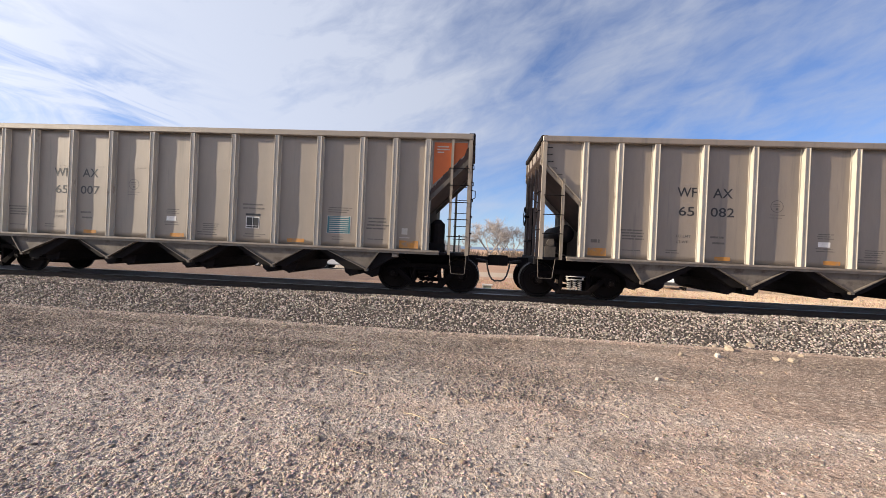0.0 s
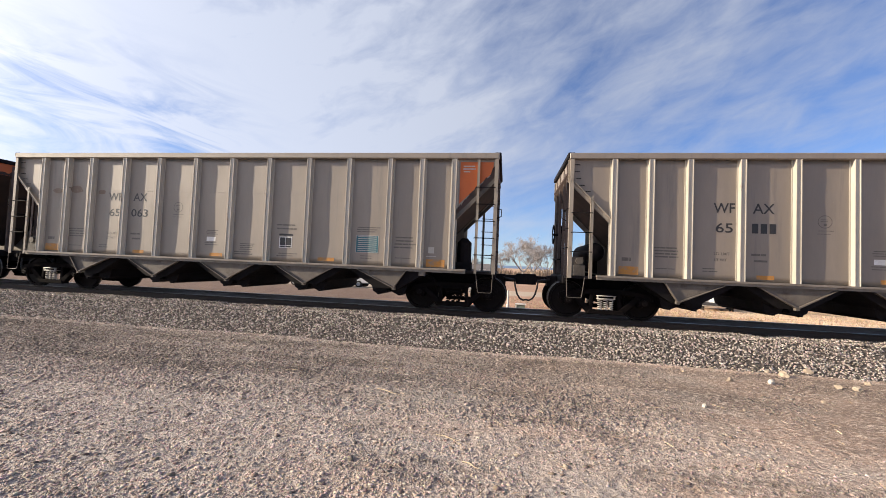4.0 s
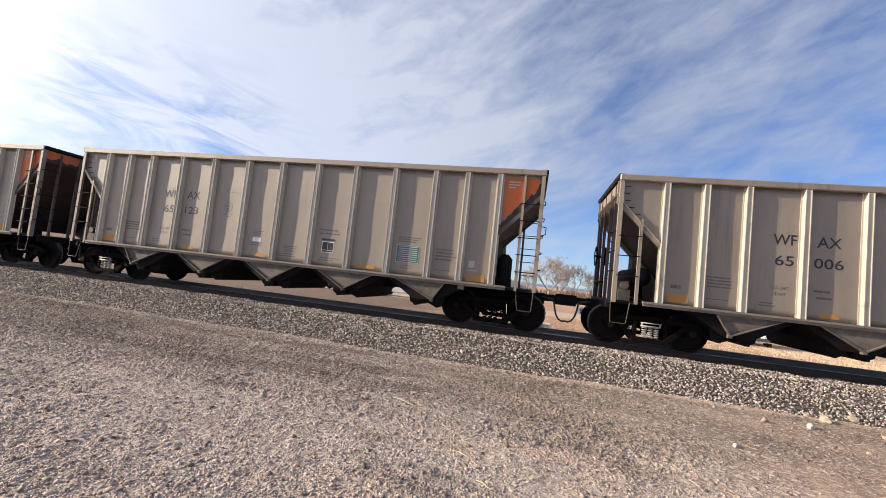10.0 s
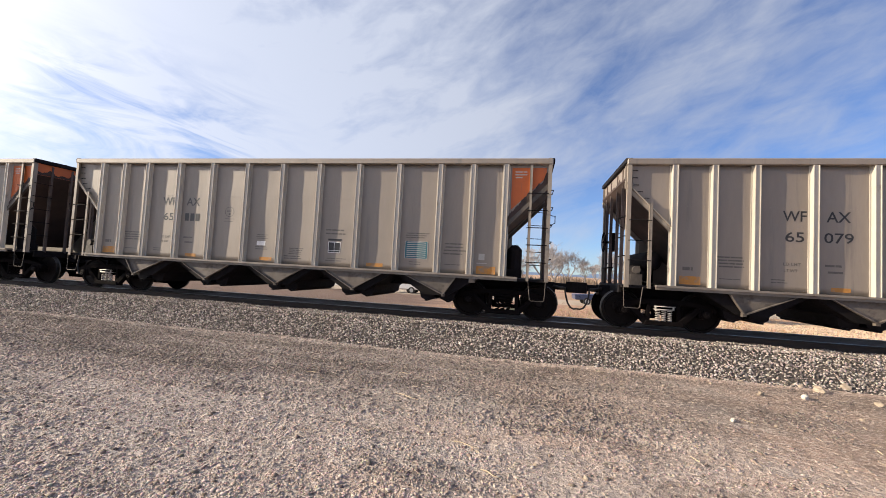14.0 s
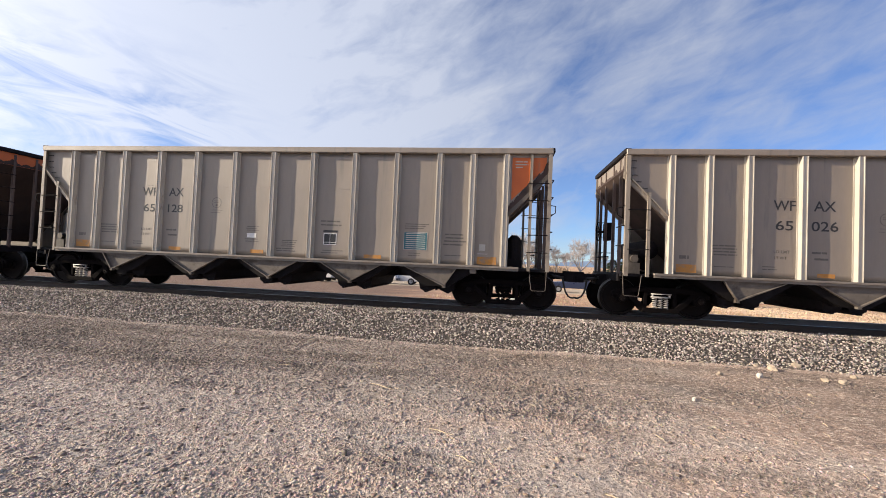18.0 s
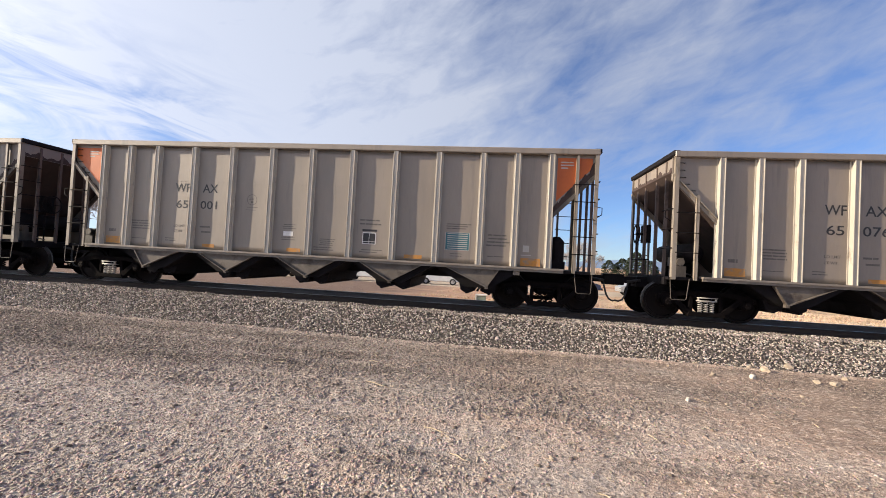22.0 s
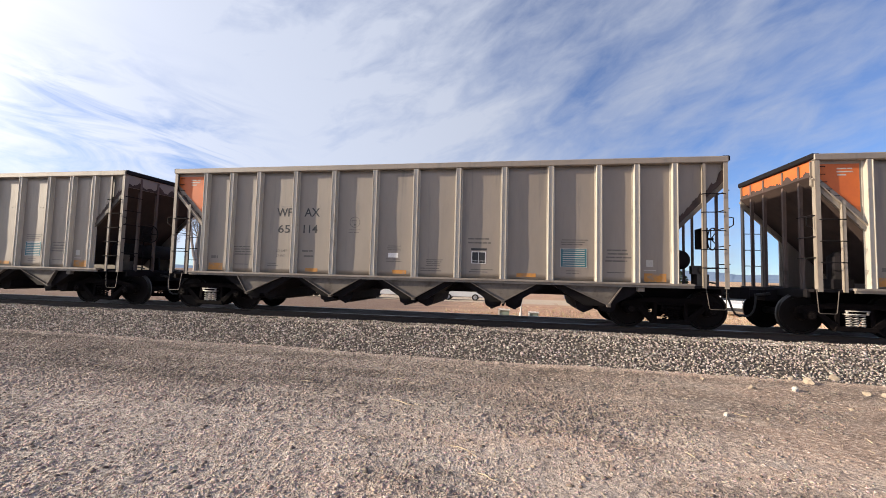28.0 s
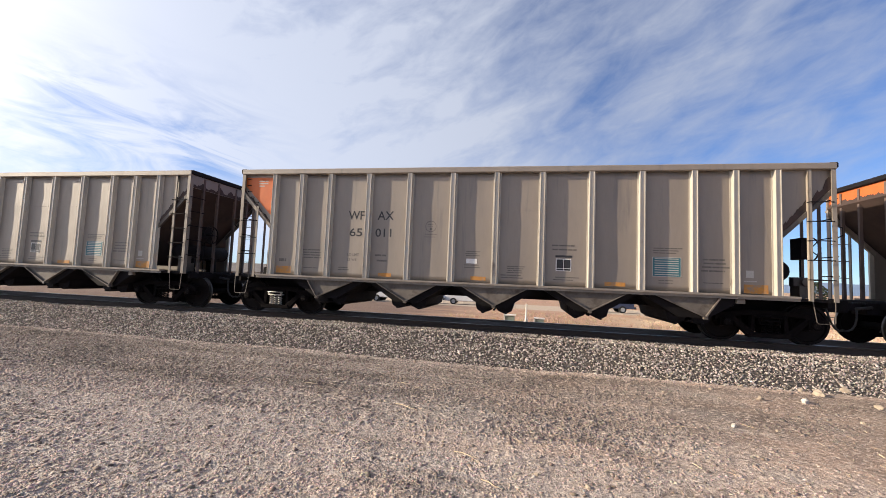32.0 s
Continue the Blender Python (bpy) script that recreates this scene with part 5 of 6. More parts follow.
    for path, width in [([(-2.18, 2.18), (-1.69, 2.2)], 0.08), ([(-1.58, 2.19), (-1.08, 2.24)], 0.06), ([(0.24, 2.24), (0.89, 2.27)], 0.09), ([(-0.76, 2.03), (-0.68, 1.9), (-0.76, 1.75), (-0.83, 1.83)], 0.035), ([(-0.18, 2.03), (-0.12, 1.91), (-0.18, 1.78), (-0.25, 1.84)], 0.035), ([(-2.28, 1.71), (-2.03, 1.73), (-1.82, 1.89)], 0.045), ([(0.22, 1.88), (0.37, 1.93), (0.43, 1.71), (0.39, 1.33)], 0.045), ([(-1.93, 2.08), (-1.98, 1.95), (-1.87, 1.98)], 0.025), ([(-2.53, 1.45), (-2.48, 1.34), (-2.37, 1.46), (-2.41, 1.31)], 0.025), ([(0.5, 2.11), (0.57, 2.13), (0.51, 1.99), (0.58, 1.98)], 0.025), ([(0.66, 2.15), (0.63, 2.07), (0.71, 2.06)], 0.025), ([(-1.23, 2.06), (-1.28, 1.88), (-1.18, 1.91)], 0.03), ([(0.09, 1.39), (0.17, 1.37)], 0.09)]:
        strokes.append((smooth(path, False), width, SPRAY_BLACK))
    spray(car, "sprayed_shape", fills, strokes, "silver and black sprayed bubble shapes")


def loops(car):
    """Pale bubble shapes edged in crimson."""
    fills, strokes = [], []
    blobs = [([(-4.29, 1.66), (-4.2, 1.92), (-3.84, 2.07), (-3.5, 2.03), (-3.4, 1.82), (-3.43, 1.48), (-3.54, 1.23), (-3.63, 1.06), (-4.2, 1.04), (-4.24, 1.23), (-4.2, 1.38), (-4.29, 1.52)], SPRAY_WHITE),
             ([(-3.37, 1.91), (-3.16, 2.05), (-3.01, 1.94), (-2.85, 2.08), (-2.7, 1.98), (-2.76, 1.54), (-2.84, 1.19), (-3.29, 1.08), (-3.35, 1.49)], SPRAY_GREY),
             ([(-2.67, 1.99), (-2.48, 2.08), (-2.3, 2), (-2.15, 1.97), (-2.17, 1.17), (-2.39, 1.14), (-2.62, 1.14), (-2.65, 1.54)], SPRAY_WHITE),
             ([(-2.14, 2.01), (-1.9, 2.12), (-1.64, 2.07), (-1.54, 1.82), (-1.65, 1.55), (-1.38, 1.34), (-1.36, 1.16), (-2.09, 1.1), (-2.14, 1.58)], SPRAY_GREY),
             (ring_path(-1.35, 1.69, 0.18, 0.20, n=8)[:-1], SPRAY_RED)]
    for o, m in blobs:
        o = smooth(o)
        fills.append((o, m))
        strokes += [(o + o[:1], 0.085, SPRAY_PINK), (o + o[:1], 0.05, SPRAY_RED)]
    for path, width in [([(-3.94, 1.92), (-3.94, 1.33)], 0.09), ([(-4.21, 1.71), (-4.18, 1.43), (-4.03, 1.33)], 0.05), ([(-3.21, 1.69), (-2.81, 1.73)], 0.04), ([(-3.16, 1.5), (-2.82, 1.5)], 0.04), ([(-2.5, 1.89), (-2.55, 1.4)], 0.06), ([(-2.38, 1.86), (-2.39, 1.4)], 0.05), ([(-1.93, 1.38), (-1.9, 1.17)], 0.06), ([(-2.1, 1.97), (-2.15, 1.68)], 0.05)]:
        strokes.append((smooth(path, False), width, SPRAY_RED))
    strokes.append((ring_path(-1.35, 1.69, 0.09, 0.11), 0.035, SPRAY_PINK))
    strokes.append((ring_path(-1.88, 1.85, 0.13, 0.17), 0.03, SPRAY_BLACK))
    spray(car, "sprayed_shape", fills, strokes, "pale sprayed bubble shapes edged in crimson")


def scrawl(car):
    """Thin black strokes with pale edges."""
    strokes = []
    for p in [[(-2.8, 1.34), (-2.6, 1.48), (-2.41, 1.53), (-2.37, 1.17), (-2.69, 1.01), (-2.8, 1.34)], [(-2.44, 1.99), (-2.26, 1.71), (-2.17, 1.36), (-2.09, 0.97)], [(-2.12, 1.72), (-2.03, 1.27)], [(-2.05, 1.94), (-1.78, 1.31)], [(-1.82, 1.99), (-1.61, 1.91), (-1.48, 1.77), (-1.65, 1.49), (-1.31, 1.08)], [(-3.05, 1.88), (-2.97, 1.71)]]:
        strokes += [([(x + 0.02, z - 0.012) for x, z in smooth(p, False)], 0.03, SPRAY_HAZE), (smooth(p, False), 0.042, SPRAY_BLACK)]
    spray(car, "sprayed_line", [], strokes, "thin black sprayed strokes")


def smudge(car):
    """Faint smeared strokes."""
    strokes = [(p, 0.05, STENCIL) for p in ([(-2.1, 1.95), (-1.85, 1.5)], [(-1.8, 1.95), (-1.9, 1.55)], [(-1.0, 1.6), (-0.9, 1.95), (-0.7, 1.8), (-0.95, 1.7)], [(-0.6, 1.6), (-0.55, 1.92), (-0.35, 1.85), (-0.5, 1.75), (-0.3, 1.6)])]
    spray(car, "sprayed_line", [], strokes, "faint grey smeared strokes")


def squiggle(car):
    """A small pale chalk scribble."""
    strokes = [(smooth(p, False), w, PALE) for p, w in (([(2.72, 1.46), (2.74, 1.66), (2.80, 1.70), (2.83, 1.58), (2.82, 1.48), (2.88, 1.64), (2.95, 1.66), (2.97, 1.55), (2.95, 1.47), (3.02, 1.60)], 0.016), ([(2.76, 1.42), (2.90, 1.40), (3.02, 1.47), (3.06, 1.58)], 0.012), ([(3.00, 1.66), (3.05, 1.62), (3.06, 1.52)], 0.012))]
    spray(car, "chalk_line", [], strokes, "thin pale chalk scribble")


def rust(car):
    """Brown rust that has run over some sheets."""
    for x, z, r, k in ((-5.7, 2.9, 0.16, 1), (-5.05, 2.95, 0.22, 2), (-4.2, 2.88, 0.13, 3)):
        o = smooth([(x + r * (1 + 0.5 * noise.noise((k, a, 1.7))) * math.cos(a * math.pi / 5), z + r * 0.5 * (1 + 0.6 * noise.noise((k, a, 5.1))) * math.sin(a * math.pi / 5)) for a in range(10)])
        spray(car, "rust_stain", [(o, SPRAY_RUST)], [], "brown rust stain")


SPRAY_RUST = material("thin_brown_rust", (0.20, 0.15, 0.115), (0.16, 0.105, 0.075), rough=0.8, scale=7.0, fine=30)
NUMBERS = {-1: "082", 0: "007", 1: "090", 2: "017", 4: "063", 5: "042", 6: "116", 7: "066", 8: "109", 9: "006", 10: "123", 11: "101", 12: "023", 13: "079", 15: "014", 16: "089", 17: "026", 18: "128", 19: "077", 20: "056", 21: "076", 22: "001", 23: "053", 24: "016", 25: "113", 26: "086", 28: "114", 29: "108", 30: "041", 31: "039", 32: "011"}
SPRAYED = {1: bubbles, 7: loops, 15: scrawl, 11: smudge, 31: squiggle, 4: rust}
START = -15.45      # the rear coupler of car 0 at the start, along the track
cars = {}
first = {}
for c in range(-1, 35):
    kind_ = "right" if c < 22 else ("both" if c == 22 else "left")
    m = pose(START - c * PITCH + PITCH / 2, TRACK_Y, RAIL)
    if kind_ not in first:
        ends, brake = {"right": ((1,), -1), "both": ((-1, 1), -1), "left": ((-1,), 1)}[kind_]
        first[kind_] = hopper_car(ends, brake)
        first[kind_].matrix_basis = m
        cars[c] = first[kind_]
    else:
        cars[c] = copy_thing(first[kind_], m)
for c, car in cars.items():
    digits = NUMBERS.get(c, "|||")
    for word, box_ in (("WF", (-3.95, -3.50, 2.64, 2.87)), ("AX", (-3.13, -2.68, 2.64, 2.87)), ("65", (-3.90, -3.54, 2.19, 2.41))):
        if word not in MESH:
            MESH[word] = text_mesh("lettering", [(word, *box_)], BLACK, MARK_Y)
        part("lettering", MESH[word], None, car, "black block lettering")
    part("number", text_mesh("number", [(digits, -3.17 if digits[0] != "1" else -3.14, -2.63 - 0.05 * digits.count("1"), 2.19, 2.41)], BLACK, MARK_Y), None, car, "black block numerals")
    extra = {1: "silver and black sprayed bubble shapes", 7: "pale sprayed shapes edged in crimson", 15: "thin black sprayed strokes"}.get(c, "")
    where = "orange panels at both ends" if c == 22 else ("an orange leading end" if c < 22 else "an orange trailing end")
    tagged(car, f"ribbed taupe-grey steel hopper car with {extra or where}", "railway car", group="cars of the coal train")
    if c in SPRAYED:
        SPRAYED[c](car)


# ---- beyond the track ----
def far(az, dist, up=None):
    """A place on the ground at a bearing from the viewer, in degrees to the right of straight across the track."""
    x, y = dist * math.sin(radians(az)), dist * math.cos(radians(az))
    return Vector((x, y, ground_height(x, y) if up is None else up))


BARK = material("grey_winter_bark", (0.30, 0.27, 0.255), (0.40, 0.365, 0.345), rough=0.9, scale=2.0, stretch=(3, 3, 0.5))
TWIG = material("pale_winter_twigs", (0.30, 0.27, 0.26), (0.41, 0.375, 0.36), rough=0.9, scale=1.0)
NEEDLE = material("dark_green_needles", (0.05, 0.07, 0.042), (0.075, 0.095, 0.055), rough=0.85, scale=1.5)
BRUSH = material("dry_brush", (0.16, 0.115, 0.085), (0.23, 0.17, 0.12), rough=0.95, scale=0.6)


def limb(rng, bm_limb, bm_twig, p, d, length, r, depth, twig_r):
    n = 4 if depth > 1 else 2
    path, rad = [p.copy()], [r]
    for k in range(n):
        d = (d + Vector((rng.uniform(-1, 1), rng.uniform(-1, 1), rng.uniform(-0.35, 0.75))) * 0.17).normalized()
        p = p + d * length / n
        path.append(p.copy())
        rad.append(max(twig_r, r * (1 - 0.55 * (k + 1) / n)))
    tube(bm_limb if depth > 1 else bm_twig, path, rad, 6 if depth > 2 else 3, caps=False)
    if depth == 0:
        return
    for k in range(rng.choice((3, 4)) if depth > 1 else 9):
        at = rng.uniform(0.35, 1.0)
        i = min(n - 1, int(at * n))
        q = path[i].lerp(path[i + 1], at * n - i)
        side = Vector((rng.uniform(-1, 1), rng.uniform(-1, 1), rng.uniform(-0.3, 0.8))).normalized()
        limb(rng, bm_limb, bm_twig, q, (d * 0.55 + side * 0.75).normalized(), length * rng.uniform(0.5, 0.78), max(twig_r, rad[i] * 0.55), depth - 1, twig_r)


def bare_tree(place, height, spread, seed, label, twig_r=0.012, depth=5):
    rng = random.Random(seed)
    tree = new("bare_tree")
    a, b = bmesh.new(), bmesh.new()
    base = Vector((0, 0, -0.2))
    trunk = height * (0.13 if spread > 0.8 else 0.22)
    tube(a, [base, (0.05, 0.02, trunk * 0.5), (0.0, 0.08, trunk)], [height * 0.034, height * 0.026, height * 0.024], 8)
    for k in range(5):
        ang = 2 * math.pi * (k + rng.uniform(0, 0.7)) / 5
        d = Vector((math.cos(ang) * spread, math.sin(ang) * spread, 1.0)).normalized()
        limb(rng, a, b, Vector((0, 0.05, trunk * rng.uniform(0.8, 1.0))), d, height * rng.uniform(0.30, 0.40), height * 0.014, depth - 1, twig_r)
    part("trunk", a, BARK, tree)
    part("crown", b, TWIG, tree, "fine leafless twigs")
    tree.matrix_basis = Matrix.Translation(place)
    return tagged(tree, label, "tree", group="bare trees beyond the field")


t1 = bare_tree(far(2.3, 108), 14.5, 1.0, 11, "broad bare cottonwood tree beyond the dry field", 0.021)
t2 = bare_tree(far(-12.0, 100), 11.5, 0.28, 21, "slender bare tree beyond the dry field", 0.02)
for az, dist, k, seed in ((5.3, 118, 0.86, 4), (3.6, 122, 0.95, 2.9), (-0.6, 140, 0.75, 2), (-10.6, 106, 0.9, 1.2), (-13.2, 110, 1.0, 1.7), (-11.3, 118, 1.0, 0.6), (-14.5, 104, 0.8, 2.4), (-17.5, 96, 0.62, 5), (-30.0, 120, 0.8, 6), (-24.0, 150, 0.8, 3.3), (9.0, 190, 0.8, 5.2), (10.6, 112, 0.88, 3.1), (12.8, 125, 0.7, 1.6), (7.6, 130, 0.72, 1.9), (-8.4, 96, 0.36, 2.2), (-4.2, 104, 0.44, 2.7)):
    src = t1 if seed > 2 else t2
    copy_thing(src, Matrix.Translation(far(az, dist)) @ pose(0, 0, 0, 0, 0, seed * 73) @ Matrix.Scale(k, 4)).scale = (k, k, k)
bare_tree(far(-41.3, 70), 17.0, 0.22, 33, "tall bare cottonwood tree by the field's edge", 0.013)
copy_thing(t2, Matrix.Translation(far(-46.0, 84))).scale = (1.15, 1.15, 1.15)


def conifer(place, height, seed):
    rng = random.Random(seed)
    tree = new("evergreen_tree")
    a, b = bmesh.new(), bmesh.new()
    tube(a, [(0, 0, -0.2), (0, 0, height)], [height * 0.03, 0.03], 7)
    for k in range(620):
        h = rng.uniform(0.08, 1.0)
        r = height * 0.42 * max(0.0, math.sin(math.pi * (0.10 + 0.88 * h))) ** 0.7 * rng.uniform(0.3, 1.0) ** 0.5 * (0.85 + 0.3 * noise.noise((h * 4, seed, 2.0))) + 0.1
        ang = rng.uniform(0, 2 * math.pi)
        c = Vector((r * math.cos(ang), r * math.sin(ang), h * height))
        s = height * rng.uniform(0.035, 0.07)
        out = Vector((math.cos(ang), math.sin(ang), -0.35))
        side = Vector((-math.sin(ang), math.cos(ang), 0))
        for w in (-1, 1):
            v = [b.verts.new(p) for p in (c - out * s, c + side * w * s * 0.7 + Vector((0, 0, rng.uniform(-0.4, 0.4) * s)), c + out * s * 1.4, c + Vector((0, 0, s * 0.6)))]
            b.faces.new(v[:3]), b.faces.new((v[0], v[2], v[3]))
    part("trunk", a, BARK, tree)
    part("crown", b, NEEDLE, tree, "dense dark green needles")
    tree.matrix_basis = Matrix.Translation(place)
    return tagged(tree, "dark green evergreen tree beyond the field", "tree", group="evergreens beyond the field")


e1 = conifer(far(17.8, 125), 7.4, 1)
for az, dist, k in ((16.2, 132, 0.85), (19.4, 140, 0.8), (14.6, 150, 0.8), (-20.0, 160, 0.8), (31.0, 170, 0.9)):
    copy_thing(e1, Matrix.Translation(far(az, dist))).scale = (k, k, k * 0.9)


def brush_line():
    """Low dry brush along the far edge of the field."""
    rng = random.Random(8)
    bm = bmesh.new()
    for k in range(3600):
        az = rng.uniform(-62, 48)
        p = far(az, rng.uniform(88, 150) / max(0.35, math.cos(radians(az))) ** 0.6)
        h = rng.uniform(0.5, 2.0) * (0.75 + 0.6 * noise.noise((az * 0.25, 1, 1))) * (1.9 if -12 < az < 9 else 1.0)
        for j in range(5):
            q = p + Vector((rng.uniform(-0.9, 0.9), rng.uniform(-0.9, 0.9), 0))
            tip = q + Vector((rng.uniform(-0.5, 0.5), rng.uniform(-0.5, 0.5), h))
            a = rng.uniform(0, math.pi)
            w = Vector((math.cos(a), math.sin(a), 0)) * rng.uniform(0.06, 0.2)
            bm.faces.new([bm.verts.new(v) for v in (q - w, q + w, tip)])
    tagged(new("dry_brush", mesh_of("dry_brush", bm, BRUSH)), "low brown winter brush along the field", "brush", kind="stuff")


brush_line()
GRASS = islands("dry_grass_blades", [(0.58, 0.42, 0.29), (0.54, 0.385, 0.26), (0.60, 0.455, 0.32), (0.54, 0.365, 0.25), (0.56, 0.40, 0.27), (0.51, 0.36, 0.25)], bump_scale=3.0)


def grass():
    """Tufts of dry grass on the field."""
    rng = np.random.default_rng(12)
    n = 5000
    y = 20.0 + 20 * rng.uniform(0, 1, n) ** 1.5
    x = rng.uniform(-1.5, 1.15, n) * y
    verts, faces = [], []
    for a, b in zip(x, y):
        if a < -4 or noise.noise((a * 0.16, b * 0.3, 7)) + 0.5 * noise.noise((a * 0.5, b * 0.8, 2)) < 0.0:
            continue
        z = ground_height(a, b)
        h = 0.06 + 0.13 * rng.uniform() + 0.10 * noise.noise((a * 0.2, b * 0.3, 3))
        for k in range(5):
            u, v = rng.normal(0, 0.12, 2)
            l, m = rng.normal(0, 0.09, 2)
            i = len(verts)
            verts += [(a + u - 0.018, b + v, z - 0.01), (a + u + 0.018, b + v, z - 0.01), (a + u + l, b + v + m, z + h)]
            faces.append((i, i + 1, i + 2))
    # a thick sunlit verge along the track
    n = 48000
    y = 19.5 + 12 * rng.uniform(0, 1, n) ** 1.4
    x = rng.uniform(-1.3, 1.2, n) * (y + 2)
    keep = rng.uniform(0, 1, n) < 0.08 * (x > -2) + 0.77 * (x > 7.5)
    for a, b, p, q, w, h in zip(x[keep], y[keep], rng.normal(0, 0.05, n), rng.normal(0, 0.05, n), rng.uniform(0, math.pi, n), rng.uniform(0.02, 0.06, n)):
        z, i = ground_height(a, b), len(verts)
        u, v = 0.03 * math.cos(w), 0.03 * math.sin(w)
        verts += [(a - u, b - v, z - 0.01), (a + u, b + v, z - 0.01), (a + p, b + q, z + h)]
        faces.append((i, i + 1, i + 2))
    me = bpy.data.meshes.new("dry_grass")
    me.from_pydata(verts, [], faces)
    me.materials.append(GRASS)
    tagged(new("dry_grass", me), "tan and rust-coloured dry grass on the field", "grass", kind="stuff")


grass()

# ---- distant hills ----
# the blue of the distant haze is painted into the hills' own colour
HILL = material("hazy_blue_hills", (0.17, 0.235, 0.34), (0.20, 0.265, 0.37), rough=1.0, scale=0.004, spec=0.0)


def hills(name, dist, az0, az1, low, high, seed):
    verts, faces = [], []
    n = 120
    for k in range(n + 1):
        az = az0 + (az1 - az0) * k / n
        el = low + (high - low) * (0.5 + 0.5 * noise.fractal((az * 0.09, seed, 0), 1.0, 2.0, 5)) * min(1.0, 6 * k / n, 6 * (n - k) / n)
        p, q = far(az, dist, -2.0), far(az, dist * 1.25, EYE + dist * 1.25 * math.tan(radians(max(0.02, el))))
        verts += [tuple(p), tuple(q), tuple(far(az, dist * 1.6, -2.0))]
    for k in range(n):
        for j in (0, 1):
            faces.append((3 * k + j, 3 * k + 3 + j, 3 * k + 4 + j, 3 * k + 1 + j))
    me = bpy.data.meshes.new(name)
    me.from_pydata(verts, [], faces)
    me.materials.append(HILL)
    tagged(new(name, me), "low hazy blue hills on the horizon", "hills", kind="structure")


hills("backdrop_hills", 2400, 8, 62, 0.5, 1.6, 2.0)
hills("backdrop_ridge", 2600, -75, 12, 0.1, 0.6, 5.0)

# ---- vehicles on the far road, posts and sheds ----
CAR_WHITE = material("white_car_paint", (0.72, 0.72, 0.72), (0.66, 0.66, 0.66), rough=0.3, scale=1.0)
CAR_DARK = material("charcoal_car_paint", (0.035, 0.038, 0.045), (0.05, 0.05, 0.055), rough=0.3, scale=1.0)
CAR_SILVER = material("silver_car_paint", (0.42, 0.43, 0.45), (0.36, 0.37, 0.39), rough=0.3, metal=0.4, scale=1.0)
CAR_BLUE = material("dark_blue_car_paint", (0.03, 0.045, 0.10), (0.04, 0.055, 0.11), rough=0.3, scale=1.0)
GLASS = material("dark_window_glass", (0.02, 0.025, 0.03), rough=0.08)
TYRE = material("tyre_rubber", (0.02, 0.02, 0.02), (0.03, 0.03, 0.03), rough=0.9, scale=8.0)


def vehicle(kind, paint, az, dist, turn, label):
    body = {"pickup": [(-2.8, 0.45), (-2.85, 0.95), (-0.75, 1.0), (-0.65, 1.08), (-0.4, 1.75), (0.75, 1.78), (1.3, 1.12), (2.5, 1.02), (2.75, 0.85), (2.75, 0.42)],
            "sedan": [(-2.25, 0.38), (-2.3, 0.85), (-1.7, 1.0), (-1.0, 1.42), (0.3, 1.45), (1.0, 1.02), (2.05, 0.88), (2.25, 0.7), (2.25, 0.35)],
            "van": [(-2.8, 0.42), (-2.8, 2.2), (1.55, 2.25), (2.2, 1.3), (2.85, 1.1), (2.9, 0.42)]}[kind]
    glass = {"pickup": [(-0.3, 1.12), (-0.22, 1.66), (0.68, 1.68), (1.1, 1.14)], "sedan": [(-1.4, 1.03), (-0.9, 1.36), (0.26, 1.38), (0.8, 1.04)], "van": [(0.9, 1.35), (0.9, 2.0), (1.55, 2.05), (1.95, 1.4)]}[kind]
    v = new({"pickup": "pickup_truck", "sedan": "parked_car", "van": "panel_van"}[kind])
    bm = bmesh.new()
    prism(bm, body, -0.9, 0.9)
    part("body", bevelled(bm, 0.05), paint, v)
    for s in (-1, 1):
        part("side_window", shape(prism, glass, s * 0.9 - 0.01, s * 0.9 + 0.01), GLASS, v, "dark side window")
    (xa, za), (xb, zb) = {"pickup": ((0.75, 1.78), (1.3, 1.12)), "sedan": ((0.3, 1.45), (1.0, 1.02)), "van": ((1.55, 2.25), (2.2, 1.3))}[kind]
    d = Vector((za - zb, xb - xa)).normalized() * 0.015
    wa, wb = (xa + (xb - xa) * 0.12, za + (zb - za) * 0.12), (xa + (xb - xa) * 0.92, za + (zb - za) * 0.92)
    part("windscreen", shape(prism, [wa, wb, (wb[0] + d.x, wb[1] + d.y), (wa[0] + d.x, wa[1] + d.y)], -0.74, 0.74), GLASS, v, "dark windscreen")
    nose = body[-2][0]
    for s in (-1, 1):
        part("headlight", shape(box, nose - 0.05, nose + 0.025, s * 0.66 - 0.14, s * 0.66 + 0.14, body[-2][1] - 0.08, body[-2][1] + 0.06), CAR_SILVER, v)
    half = 1.7 if kind != "sedan" else 1.4
    for x in (-half, half):
        for s in (-1, 1):
            bm = bmesh.new()
            tube(bm, [(x, s * 0.93, 0.34), (x, s * 0.70, 0.34)], 0.34, 16)
            w = part("wheel", bm, TYRE, v)
            part("rim", shape(tube, [(x, s * 0.94, 0.34), (x, s * 0.9, 0.34)], 0.2, 12), CAR_SILVER, w)
    part("bumper", shape(box, 2.2 if kind == "sedan" else 2.72, 2.32 if kind == "sedan" else 2.95, -0.85, 0.85, 0.42, 0.62), CAR_DARK, v)
    v.matrix_basis = Matrix.Translation(far(az, dist)) @ pose(0, 0, 0, 0, 0, turn)
    tagged(v, label, "vehicle", group="vehicles on the far road")


vehicle("pickup", CAR_BLUE, 9.9, 43.0, 4, "dark blue pickup truck parked on the pale dirt road")
vehicle("sedan", CAR_SILVER, 18.5, 45.0, 2, "silver car parked on the pale dirt road")
